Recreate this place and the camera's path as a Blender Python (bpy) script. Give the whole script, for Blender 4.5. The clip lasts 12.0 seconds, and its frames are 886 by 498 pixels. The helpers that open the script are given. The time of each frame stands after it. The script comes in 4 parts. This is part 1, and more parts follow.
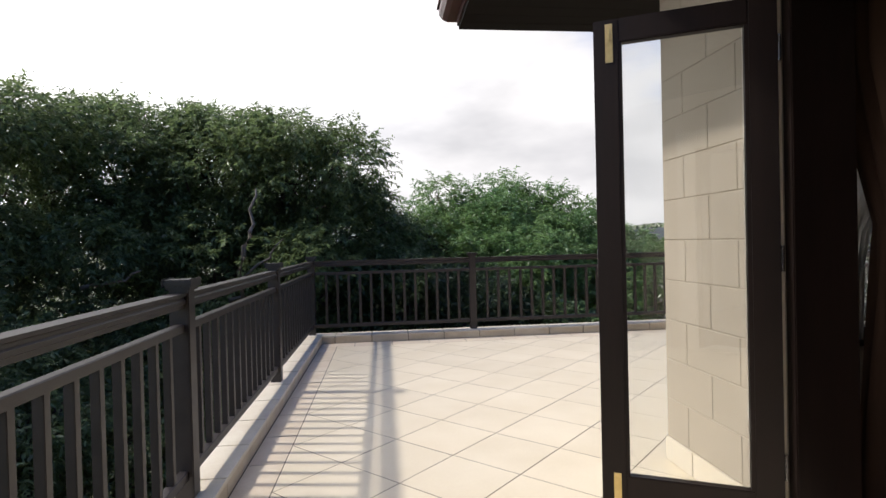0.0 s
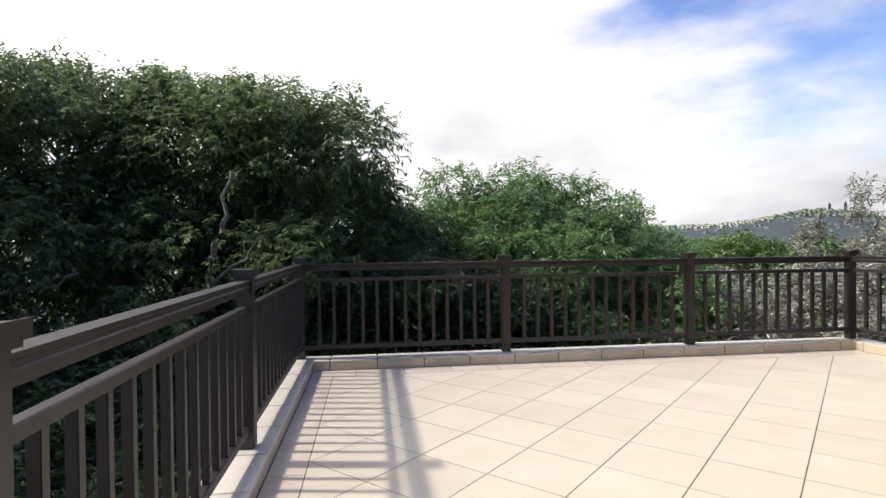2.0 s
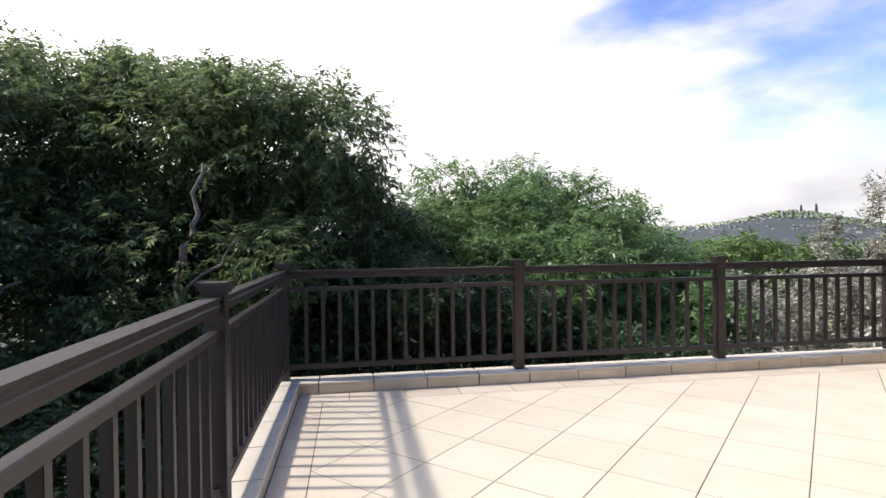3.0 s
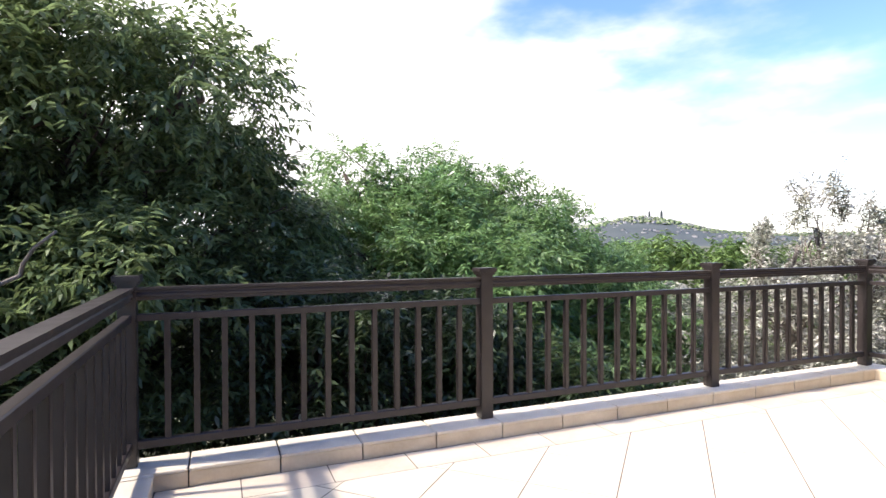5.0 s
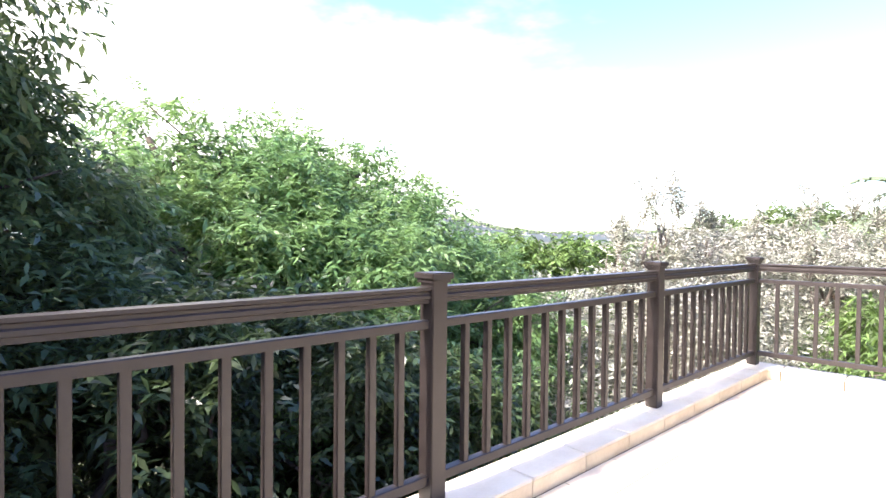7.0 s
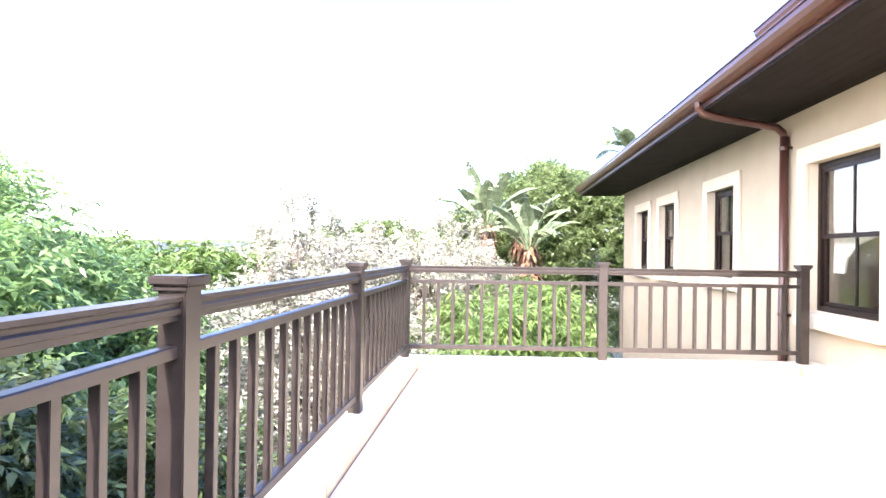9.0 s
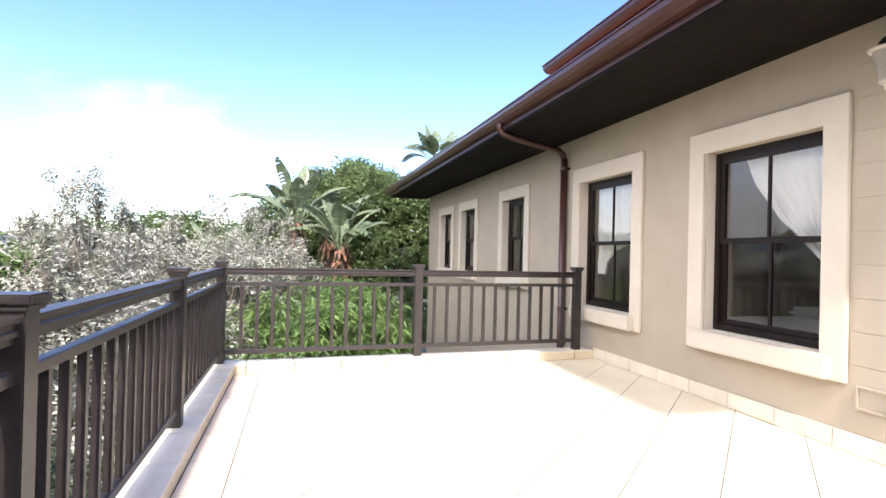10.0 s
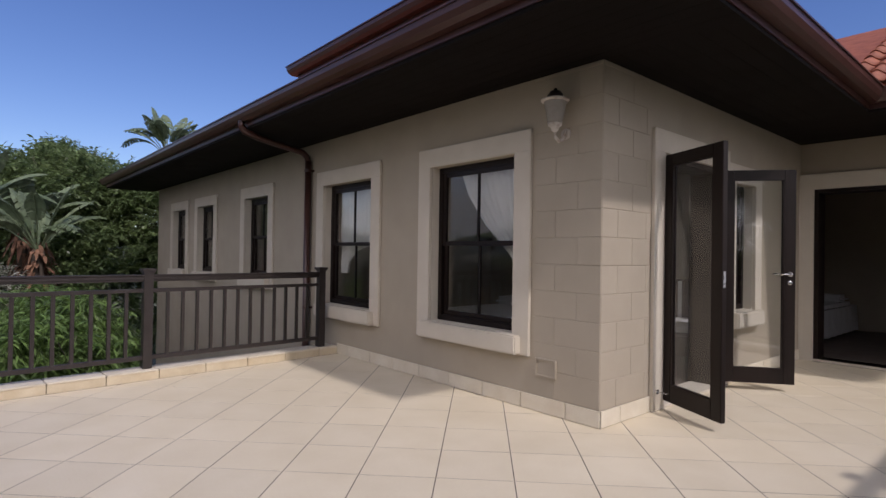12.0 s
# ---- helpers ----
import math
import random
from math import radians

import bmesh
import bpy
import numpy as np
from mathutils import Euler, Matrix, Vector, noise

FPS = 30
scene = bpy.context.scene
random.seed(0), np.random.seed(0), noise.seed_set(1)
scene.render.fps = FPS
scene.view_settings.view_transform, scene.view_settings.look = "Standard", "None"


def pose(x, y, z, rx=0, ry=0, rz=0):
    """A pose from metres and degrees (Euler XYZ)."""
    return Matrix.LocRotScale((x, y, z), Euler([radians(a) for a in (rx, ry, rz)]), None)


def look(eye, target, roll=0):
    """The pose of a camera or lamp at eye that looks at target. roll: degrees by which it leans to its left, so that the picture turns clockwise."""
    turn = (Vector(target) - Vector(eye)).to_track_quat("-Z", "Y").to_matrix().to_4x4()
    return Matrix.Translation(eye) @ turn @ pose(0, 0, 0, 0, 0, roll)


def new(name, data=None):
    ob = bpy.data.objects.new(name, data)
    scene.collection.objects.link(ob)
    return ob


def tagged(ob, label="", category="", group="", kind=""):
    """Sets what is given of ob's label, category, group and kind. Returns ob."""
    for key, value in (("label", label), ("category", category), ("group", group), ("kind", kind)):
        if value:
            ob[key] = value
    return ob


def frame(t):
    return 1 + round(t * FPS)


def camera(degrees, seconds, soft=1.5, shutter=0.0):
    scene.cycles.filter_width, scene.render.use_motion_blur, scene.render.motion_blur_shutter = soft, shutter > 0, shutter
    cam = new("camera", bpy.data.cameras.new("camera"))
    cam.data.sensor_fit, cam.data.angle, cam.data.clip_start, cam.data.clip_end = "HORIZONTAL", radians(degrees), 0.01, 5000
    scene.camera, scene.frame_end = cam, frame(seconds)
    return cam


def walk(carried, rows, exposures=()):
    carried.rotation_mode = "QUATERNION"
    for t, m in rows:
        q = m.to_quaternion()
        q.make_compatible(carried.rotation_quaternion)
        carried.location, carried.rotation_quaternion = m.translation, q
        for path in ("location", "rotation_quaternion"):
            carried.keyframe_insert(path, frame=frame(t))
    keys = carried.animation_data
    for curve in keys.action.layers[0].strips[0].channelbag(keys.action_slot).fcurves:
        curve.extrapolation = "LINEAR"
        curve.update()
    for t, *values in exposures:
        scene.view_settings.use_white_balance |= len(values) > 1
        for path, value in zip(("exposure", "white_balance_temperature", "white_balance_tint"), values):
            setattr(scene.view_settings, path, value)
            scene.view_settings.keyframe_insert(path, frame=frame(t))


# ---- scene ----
PATH = [
    (0, (0.912, -0.395, 1.216), (1.129, 1.593, 1.193), -1.4),
    (0.5, (0.889, -0.021, 1.214), (1.108, 1.967, 1.185), -0.7),
    (1, (0.857, 0.338, 1.234), (1.073, 2.326, 1.208), -0.7),
    (1.5, (0.755, 0.755, 1.224), (0.994, 2.74, 1.2), -0.8),
    (2, (0.686, 1.15, 1.214), (0.949, 3.132, 1.191), -0.6),
    (2.5, (0.627, 1.482, 1.218), (0.904, 3.463, 1.196), -0.9),
    (3, (0.562, 1.849, 1.228), (0.896, 3.821, 1.21), -0.7),
    (5, (0.443, 3.388, 1.242), (1.2, 5.239, 1.221), -0.2),
    (6, (0.483, 4.181, 1.236), (1.581, 5.852, 1.197), 0.3),
    (6.5, (0.505, 4.561, 1.23), (1.719, 6.149, 1.186), 0.5),
    (8.5, (0.492, 5.522, 1.187), (2.39, 6.154, 1.185), 0.7),
    (9, (0.54, 5.679, 1.157), (2.53, 5.878, 1.169), 0.8),
    (9.5, (0.502, 5.783, 1.182), (2.497, 5.647, 1.194), 1.1),
    (10, (0.374, 5.879, 1.213), (2.308, 5.37, 1.227), 1.4),
    (10.5, (0.287, 5.928, 1.227), (2.128, 5.147, 1.248), 1.3),
    (11, (0.237, 5.973, 1.248), (1.964, 4.965, 1.27), 1.2),
    (11.5, (0.206, 5.975, 1.293), (1.822, 4.796, 1.3), 0.8),
    (12, (0.176, 5.963, 1.272), (1.686, 4.651, 1.289), 0.9),
]
EXPO = [(0.0, 0.27, 6500, 12), (1.0, 0.3, 6500, 12), (3.0, 0.66, 6600, 14), (5.0, 1.3, 6650, 16), (6.5, 1.92, 6700, 16), (8.5, 3.0, 6600, 18), (9.5, 2.45, 6550, 18), (10.0, 1.45, 6450, 16), (10.5, 0.55, 6400, 16), (11.0, 0.1, 6350, 18), (12.0, -0.42, 6300, 20)]
cam = camera(78.2, 12.0)
walk(cam, [(t, look(eye, target, roll)) for t, eye, target, roll in PATH], EXPO)

# ---- light ----
SUN_AZ, SUN_EL = 170.5, 47.0          # degrees: the way to the sun, from +X towards +Y, and its height
sx, sy, sz = (math.cos(radians(SUN_AZ)) * math.cos(radians(SUN_EL)), math.sin(radians(SUN_AZ)) * math.cos(radians(SUN_EL)), math.sin(radians(SUN_EL)))
sun = new("sun", bpy.data.lights.new("sun", "SUN"))
sun.data.energy, sun.data.angle, sun.data.color = 2.7, radians(2.2), (1.0, 0.955, 0.88)
sun.matrix_world = look((sx * 60, sy * 60, sz * 60), (0, 0, 0))
world = bpy.data.worlds.new("world")
scene.world = world
world.use_nodes = True
wn, wl = world.node_tree.nodes, world.node_tree.links
wn.clear()


def wnode(kind, **values):
    n = wn.new(kind)
    for k, v in values.items():
        n.inputs[k].default_value = v
    return n


sky = wn.new("ShaderNodeTexSky")
sky.sky_type, sky.sun_disc = "NISHITA", False
sky.sun_elevation, sky.sun_rotation = radians(SUN_EL), radians(90 - SUN_AZ)
sky.air_density, sky.dust_density, sky.ozone_density = 1.0, 0.25, 3.2
geo = wn.new("ShaderNodeTexCoord")
mapn = wn.new("ShaderNodeMapping")
mapn.inputs["Scale"].default_value = (1.0, 1.0, 2.6)
mapn.inputs["Location"].default_value = (0.35, 0.1, 0.0)
wl.new(geo.outputs["Generated"], mapn.inputs["Vector"])
cloud = wnode("ShaderNodeTexNoise", Scale=1.7, Detail=7.0, Roughness=0.52)
wl.new(mapn.outputs["Vector"], cloud.inputs["Vector"])
dotn = wn.new("ShaderNodeVectorMath")
dotn.operation = "DOT_PRODUCT"
dotn.inputs[1].default_value = (-0.30, 0.40, -0.27)
wl.new(geo.outputs["Generated"], dotn.inputs[0])
addn = wn.new("ShaderNodeMath")
wl.new(cloud.outputs["Fac"], addn.inputs[0])
wl.new(dotn.outputs["Value"], addn.inputs[1])
cover = wn.new("ShaderNodeMapRange")
cover.interpolation_type = "SMOOTHSTEP"
cover.inputs["From Min"].default_value, cover.inputs["From Max"].default_value = 0.33, 0.57
wl.new(addn.outputs[0], cover.inputs["Value"])
shade = wnode("ShaderNodeTexNoise", Scale=2.6, Detail=5.0)
wl.new(mapn.outputs["Vector"], shade.inputs["Vector"])
tone = wn.new("ShaderNodeValToRGB")
tone.color_ramp.elements[0].position, tone.color_ramp.elements[0].color = 0.30, (4.4, 4.45, 4.65, 1)
tone.color_ramp.elements[1].position, tone.color_ramp.elements[1].color = 0.58, (7.6, 7.5, 7.5, 1)
wl.new(shade.outputs["Fac"], tone.inputs["Fac"])
wmix = wn.new("ShaderNodeMix")
wmix.data_type = "RGBA"
wl.new(cover.outputs["Result"], wmix.inputs["Factor"])
deep = wn.new("ShaderNodeHueSaturation")
deep.inputs["Saturation"].default_value, deep.inputs["Value"].default_value = 1.17, 1.38
deep.inputs["Hue"].default_value = 0.514
wl.new(sky.outputs["Color"], deep.inputs["Color"])
wl.new(deep.outputs["Color"], wmix.inputs["A"])
# clouds are brighter towards the sun
sund = wn.new("ShaderNodeVectorMath")
sund.operation = "DOT_PRODUCT"
sund.inputs[1].default_value = (sx, sy, sz)
wl.new(geo.outputs["Generated"], sund.inputs[0])
glowr = wn.new("ShaderNodeMapRange")
glowr.inputs["From Min"].default_value, glowr.inputs["From Max"].default_value = 0.15, 1.0
glowr.inputs["To Min"].default_value, glowr.inputs["To Max"].default_value = 1.0, 3.2
wl.new(sund.outputs["Value"], glowr.inputs["Value"])
bright = wn.new("ShaderNodeVectorMath")
bright.operation = "SCALE"
wl.new(tone.outputs["Color"], bright.inputs[0])
wl.new(glowr.outputs["Result"], bright.inputs["Scale"])
wl.new(bright.outputs["Vector"], wmix.inputs["B"])
wbg = wnode("ShaderNodeBackground", Strength=0.115)
wl.new(wmix.outputs["Result"], wbg.inputs["Color"])
wout = wn.new("ShaderNodeOutputWorld")
wl.new(wbg.outputs["Background"], wout.inputs["Surface"])


# ---- materials ----
def material(name, base, other=None, rough=0.6, metal=0.0, scale=6.0, fine=80.0, bump=0.15, mix=0.5, spec=0.5, per_piece=0.0, stretch=(1, 1, 1), glow=0.0, through_light=0.0, island=False):
    """Two colours blended by coarse and fine noise, with a fine relief. per_piece: how much the tone differs from piece to piece."""
    m = bpy.data.materials.new(name)
    m.use_nodes = True
    nt, ln = m.node_tree.nodes, m.node_tree.links
    b = nt["Principled BSDF"]
    b.inputs["Roughness"].default_value, b.inputs["Metallic"].default_value = rough, metal
    b.inputs["Specular IOR Level"].default_value = spec
    tc = nt.new("ShaderNodeTexCoord")
    mp = nt.new("ShaderNodeMapping")
    mp.inputs["Scale"].default_value = stretch
    gm = nt.new("ShaderNodeNewGeometry")
    ln.new(gm.outputs["Position"], mp.inputs["Vector"])
    n1, n2 = nt.new("ShaderNodeTexNoise"), nt.new("ShaderNodeTexNoise")
    n1.inputs["Scale"].default_value, n1.inputs["Detail"].default_value = scale, 5
    n2.inputs["Scale"].default_value, n2.inputs["Detail"].default_value = fine, 3
    ln.new(mp.outputs["Vector"], n1.inputs["Vector"])
    ln.new(mp.outputs["Vector"], n2.inputs["Vector"])
    mm = nt.new("ShaderNodeMath")
    mm.operation = "MULTIPLY_ADD"
    mm.inputs[1].default_value = 0.35
    ln.new(n2.outputs["Fac"], mm.inputs[0])
    ln.new(n1.outputs["Fac"], mm.inputs[2])
    rg = nt.new("ShaderNodeMapRange")
    rg.inputs["From Min"].default_value, rg.inputs["From Max"].default_value = 0.45, 0.95
    rg.inputs["To Max"].default_value = mix * 2
    ln.new(mm.outputs[0], rg.inputs["Value"])
    mx = nt.new("ShaderNodeMix")
    mx.data_type = "RGBA"
    mx.inputs["A"].default_value = (*base, 1)
    mx.inputs["B"].default_value = (*(other or [c * 0.8 for c in base]), 1)
    ln.new(rg.outputs["Result"], mx.inputs["Factor"])
    colour = mx.outputs["Result"]
    if per_piece:
        hs = nt.new("ShaderNodeHueSaturation")
        pr = nt.new("ShaderNodeMapRange")
        pr.inputs["To Min"].default_value, pr.inputs["To Max"].default_value = 1 - per_piece, 1 + per_piece
        if island:
            ln.new(gm.outputs["Random Per Island"], pr.inputs["Value"])
        else:
            oi = nt.new("ShaderNodeObjectInfo")
            ln.new(oi.outputs["Random"], pr.inputs["Value"])
        ln.new(pr.outputs["Result"], hs.inputs["Value"])
        ln.new(colour, hs.inputs["Color"])
        colour = hs.outputs["Color"]
    ln.new(colour, b.inputs["Base Color"])
    rr = nt.new("ShaderNodeMapRange")
    rr.inputs["To Min"].default_value, rr.inputs["To Max"].default_value = max(0.02, rough - 0.1), min(1, rough + 0.1)
    ln.new(n1.outputs["Fac"], rr.inputs["Value"])
    ln.new(rr.outputs["Result"], b.inputs["Roughness"])
    if bump:
        bp = nt.new("ShaderNodeBump")
        bp.inputs["Strength"].default_value, bp.inputs["Distance"].default_value = bump, 0.004
        ln.new(mm.outputs[0], bp.inputs["Height"])
        ln.new(bp.outputs["Normal"], b.inputs["Normal"])
    if through_light:
        tr = nt.new("ShaderNodeBsdfTranslucent")
        ln.new(colour, tr.inputs["Color"])
        ms = nt.new("ShaderNodeMixShader")
        ms.inputs["Fac"].default_value = through_light
        ln.new(b.outputs["BSDF"], ms.inputs[1])
        ln.new(tr.outputs["BSDF"], ms.inputs[2])
        ln.new(ms.outputs["Shader"], nt["Material Output"].inputs["Surface"])
    return m


def glass_material(name, tint=(1, 1, 1), rough=0.0, gloss=0.05):
    m = bpy.data.materials.new(name)
    m.use_nodes = True
    nt, ln = m.node_tree.nodes, m.node_tree.links
    nt.remove(nt["Principled BSDF"])
    tr, gl, ms, lw = nt.new("ShaderNodeBsdfTransparent"), nt.new("ShaderNodeBsdfGlossy"), nt.new("ShaderNodeMixShader"), nt.new("ShaderNodeLayerWeight")
    tr.inputs["Color"].default_value = (*tint, 1)
    gl.inputs["Roughness"].default_value = rough
    pw, ad = nt.new("ShaderNodeMath"), nt.new("ShaderNodeMath")
    pw.operation, ad.operation = "POWER", "MULTIPLY_ADD"
    pw.inputs[1].default_value = 4.0
    ad.inputs[1].default_value, ad.inputs[2].default_value = 0.7, gloss
    ln.new(lw.outputs["Facing"], pw.inputs[0])
    ln.new(pw.outputs[0], ad.inputs[0])
    ln.new(ad.outputs[0], ms.inputs["Fac"])
    ln.new(tr.outputs["BSDF"], ms.inputs[1])
    ln.new(gl.outputs["BSDF"], ms.inputs[2])
    ln.new(ms.outputs["Shader"], nt["Material Output"].inputs["Surface"])
    return m


M_TILE = material("floor_tile", (0.705, 0.62, 0.470), (0.62, 0.53, 0.38), 0.5, scale=2.2, fine=60, bump=0.06, mix=0.4, per_piece=0.035)
M_EDGE = material("kerb_tile", (0.72, 0.66, 0.54), (0.60, 0.52, 0.40), 0.55, scale=5, fine=70, bump=0.1, mix=0.45, per_piece=0.05)
M_RISER = material("kerb_riser_tile", (0.66, 0.565, 0.41), (0.52, 0.42, 0.28), 0.55, scale=6, fine=60, bump=0.1, mix=0.5, per_piece=0.05)
M_BORDER = material("stained_floor_tile", (0.68, 0.59, 0.46), (0.57, 0.46, 0.33), 0.55, scale=3.5, fine=40, bump=0.06, mix=0.5, per_piece=0.05)
M_GROUT = material("grout", (0.10, 0.078, 0.058), (0.05, 0.038, 0.028), 0.9, scale=9)
M_WALL = material("painted_wall", (0.40, 0.345, 0.27), (0.355, 0.305, 0.235), 0.75, scale=3, fine=140, bump=0.25, mix=0.4)
M_BLOCK = material("painted_block", (0.40, 0.345, 0.27), (0.36, 0.31, 0.24), 0.75, scale=3, fine=140, bump=0.3, mix=0.4, per_piece=0.02)
M_TRIM = material("cream_plaster", (0.60, 0.545, 0.455), (0.53, 0.475, 0.39), 0.7, scale=4, fine=120, bump=0.15, mix=0.4)
M_RAIL = material("bronze_rail_paint", (0.022, 0.0165, 0.015), (0.034, 0.026, 0.024), 0.42, scale=12, fine=160, bump=0.06, mix=0.5)
M_WOOD = material("dark_stained_wood", (0.008, 0.0048, 0.0038), (0.016, 0.009, 0.007), 0.45, spec=0.25, scale=5, fine=40, bump=0.12, stretch=(1, 1, 0.12))
M_SOFFIT = material("dark_soffit", (0.006, 0.0042, 0.0034), (0.010, 0.007, 0.006), 0.75, spec=0.12, scale=3, fine=60, bump=0.1)
M_GUTTER = material("brown_gutter", (0.050, 0.019, 0.015), (0.070, 0.030, 0.024), 0.33, scale=4, fine=50, bump=0.03)
M_ROOF = material("terracotta_tile", (0.36, 0.11, 0.05), (0.20, 0.06, 0.035), 0.7, scale=7, fine=60, bump=0.3, per_piece=0.15, island=True)
M_ROOF_TILE = material("clay_pantile", (0.36, 0.12, 0.06), (0.18, 0.06, 0.04), 0.7, scale=7, fine=60, bump=0.3, per_piece=0.2)
M_BRASS = material("brass", (0.78, 0.60, 0.26), (0.60, 0.44, 0.18), 0.38, 0.7, scale=20)
M_CHROME = material("steel", (0.6, 0.6, 0.6), (0.45, 0.45, 0.45), 0.25, 1.0)
M_SHEER = material("sheer_curtain", (0.88, 0.86, 0.83), (0.8, 0.78, 0.75), 0.85, scale=8, through_light=0.2)
M_DRAPE = material("brown_drape", (0.060, 0.034, 0.022), (0.036, 0.021, 0.014), 0.9, spec=0.15, scale=4, fine=14, bump=0.05, stretch=(3, 3, 0.3))
M_INSIDE = material("inside_paint", (0.42, 0.36, 0.28), (0.38, 0.32, 0.25), 0.8)
M_CARPET = material("carpet", (0.10, 0.075, 0.06), (0.07, 0.05, 0.04), 0.95, bump=0.5)
M_LINEN = material("bed_linen", (0.75, 0.75, 0.76), (0.66, 0.66, 0.68), 0.85, scale=9)
M_STRIPE = material("dark_fabric", (0.16, 0.12, 0.11), None, 0.9)
M_LAMP = material("weathered_lamp_paint", (0.62, 0.58, 0.52), (0.34, 0.26, 0.20), 0.6, scale=22, fine=90, mix=0.45)
M_FROST = material("frosted_glass", (0.50, 0.475, 0.43), (0.38, 0.35, 0.31), 0.25, through_light=0.4)
M_GLASS = glass_material("window_glass", (0.95, 0.96, 0.96), 0.0, 0.075)
M_BARK = material("bark", (0.10, 0.075, 0.055), (0.045, 0.035, 0.028), 0.9, scale=9, bump=0.8, stretch=(1, 1, 0.3))
M_TWIG = material("grey_twig", (0.20, 0.17, 0.14), (0.12, 0.10, 0.08), 0.9, scale=9, bump=0.5)
M_LEAF_A = material("dark_leaf", (0.135, 0.19, 0.085), (0.20, 0.26, 0.10), 0.30, scale=1.2, fine=9, bump=0, per_piece=0.45, island=True, through_light=0.5)
# M_LEAF_A's greens darkened: the big trees' shade is put into the colour
M_LEAF_S = material("shade_tinted_leaf", (0.055, 0.088, 0.038), (0.095, 0.135, 0.05), 0.30, scale=1.2, fine=9, bump=0, per_piece=0.5, island=True, through_light=0.4)
M_LEAF_B = material("green_leaf", (0.145, 0.26, 0.10), (0.22, 0.33, 0.115), 0.32, scale=1.2, fine=9, bump=0, per_piece=0.35, island=True, through_light=0.42)
M_LEAF_C = material("silver_leaf", (0.56, 0.53, 0.46), (0.13, 0.16, 0.09), 0.55, scale=2.6, fine=11, bump=0, per_piece=0.55, island=True, through_light=0.2)
M_LEAF_D = material("bright_leaf", (0.095, 0.165, 0.045), (0.19, 0.28, 0.08), 0.42, scale=2.2, fine=9, bump=0, per_piece=0.55, island=True, through_light=0.35)
M_LEAF_E = material("strelitzia_leaf", (0.12, 0.165, 0.085), (0.19, 0.225, 0.135), 0.38, scale=2, fine=12, bump=0, per_piece=0.2, island=True, through_light=0.2)
M_DRY = material("dry_frond", (0.24, 0.12, 0.07), (0.12, 0.065, 0.04), 0.9, per_piece=0.3, island=True)
M_GROUND = material("garden_ground", (0.06, 0.075, 0.03), (0.09, 0.08, 0.05), 0.95, scale=0.2, fine=4, bump=0.4)
# cool blue-grey stands in for the haze of distance
M_HILL = material("distant_hill", (0.030, 0.042, 0.040), (0.055, 0.066, 0.064), 0.95, scale=0.012, fine=0.08, bump=0)
M_TOWN = material("distant_house", (0.30, 0.30, 0.30), (0.20, 0.19, 0.19), 0.9, scale=0.02, fine=0.2, bump=0, per_piece=0.3, island=True)


# ---- builders ----
def link_mesh(name, verts, faces, mat, parent=None, smooth=False):
    me = bpy.data.meshes.new(name)
    me.from_pydata(verts, [], faces)
    me.materials.append(mat)
    me.update()
    if smooth:
        me.polygons.foreach_set("use_smooth", [True] * len(me.polygons))
    ob = new(name, me)
    if parent:
        ob.parent = parent
    return ob


def part(name, bm, mat, parent=None, label="", smooth=False):
    me = bpy.data.meshes.new(name)
    bmesh.ops.recalc_face_normals(bm, faces=bm.faces)
    bm.to_mesh(me)
    bm.free()
    me.materials.append(mat)
    if smooth:
        me.polygons.foreach_set("use_smooth", [True] * len(me.polygons))
    ob = new(name, me)
    if parent:
        ob.parent = parent
    if label:
        ob["label"] = label
    return ob


def add_box(bm, a, b, bevel=0.0, m=None):
    """A box from corner a to corner b, in place, its edges rounded by bevel."""
    geom = bmesh.ops.create_cube(bm, size=1.0)["verts"]
    c = [(p + q) / 2 for p, q in zip(a, b)]
    s = [abs(q - p) for p, q in zip(a, b)]
    for v in geom:
        v.co = Vector((c[0] + v.co.x * s[0], c[1] + v.co.y * s[1], c[2] + v.co.z * s[2]))
        if m:
            v.co = m @ v.co
    if bevel:
        es = list({e for v in geom for e in v.link_edges})
        bmesh.ops.bevel(bm, geom=es, offset=bevel, segments=2, affect="EDGES")


def box(name, a, b, mat, parent=None, bevel=0.0, label="", m=None):
    bm = bmesh.new()
    add_box(bm, a, b, bevel, m)
    return part(name, bm, mat, parent, label)


def empty(name, x=0, y=0, z=0, rz=0):
    e = new(name)
    e.matrix_world = pose(x, y, z, 0, 0, rz)
    return e


def prism(name, outline, z0, z1, mat, parent=None, bevel=0.0):
    """An upright prism on a plan outline."""
    n = len(outline)
    v = [(x, y, z0) for x, y in outline] + [(x, y, z1 - bevel) for x, y in outline]
    f = [[i, (i + 1) % n, n + (i + 1) % n, n + i] for i in range(n)]
    if bevel:
        cx, cy = sum(p[0] for p in outline) / n, sum(p[1] for p in outline) / n
        for x, y in outline:
            d = math.hypot(x - cx, y - cy) or 1
            v.append((x - (x - cx) / d * bevel, y - (y - cy) / d * bevel, z1))
        f += [[n + i, n + (i + 1) % n, 2 * n + (i + 1) % n, 2 * n + i] for i in range(n)]
        f.append([2 * n + i for i in range(n)])
    else:
        f.append([n + i for i in range(n)])
    return link_mesh(name, v, f, mat, parent)


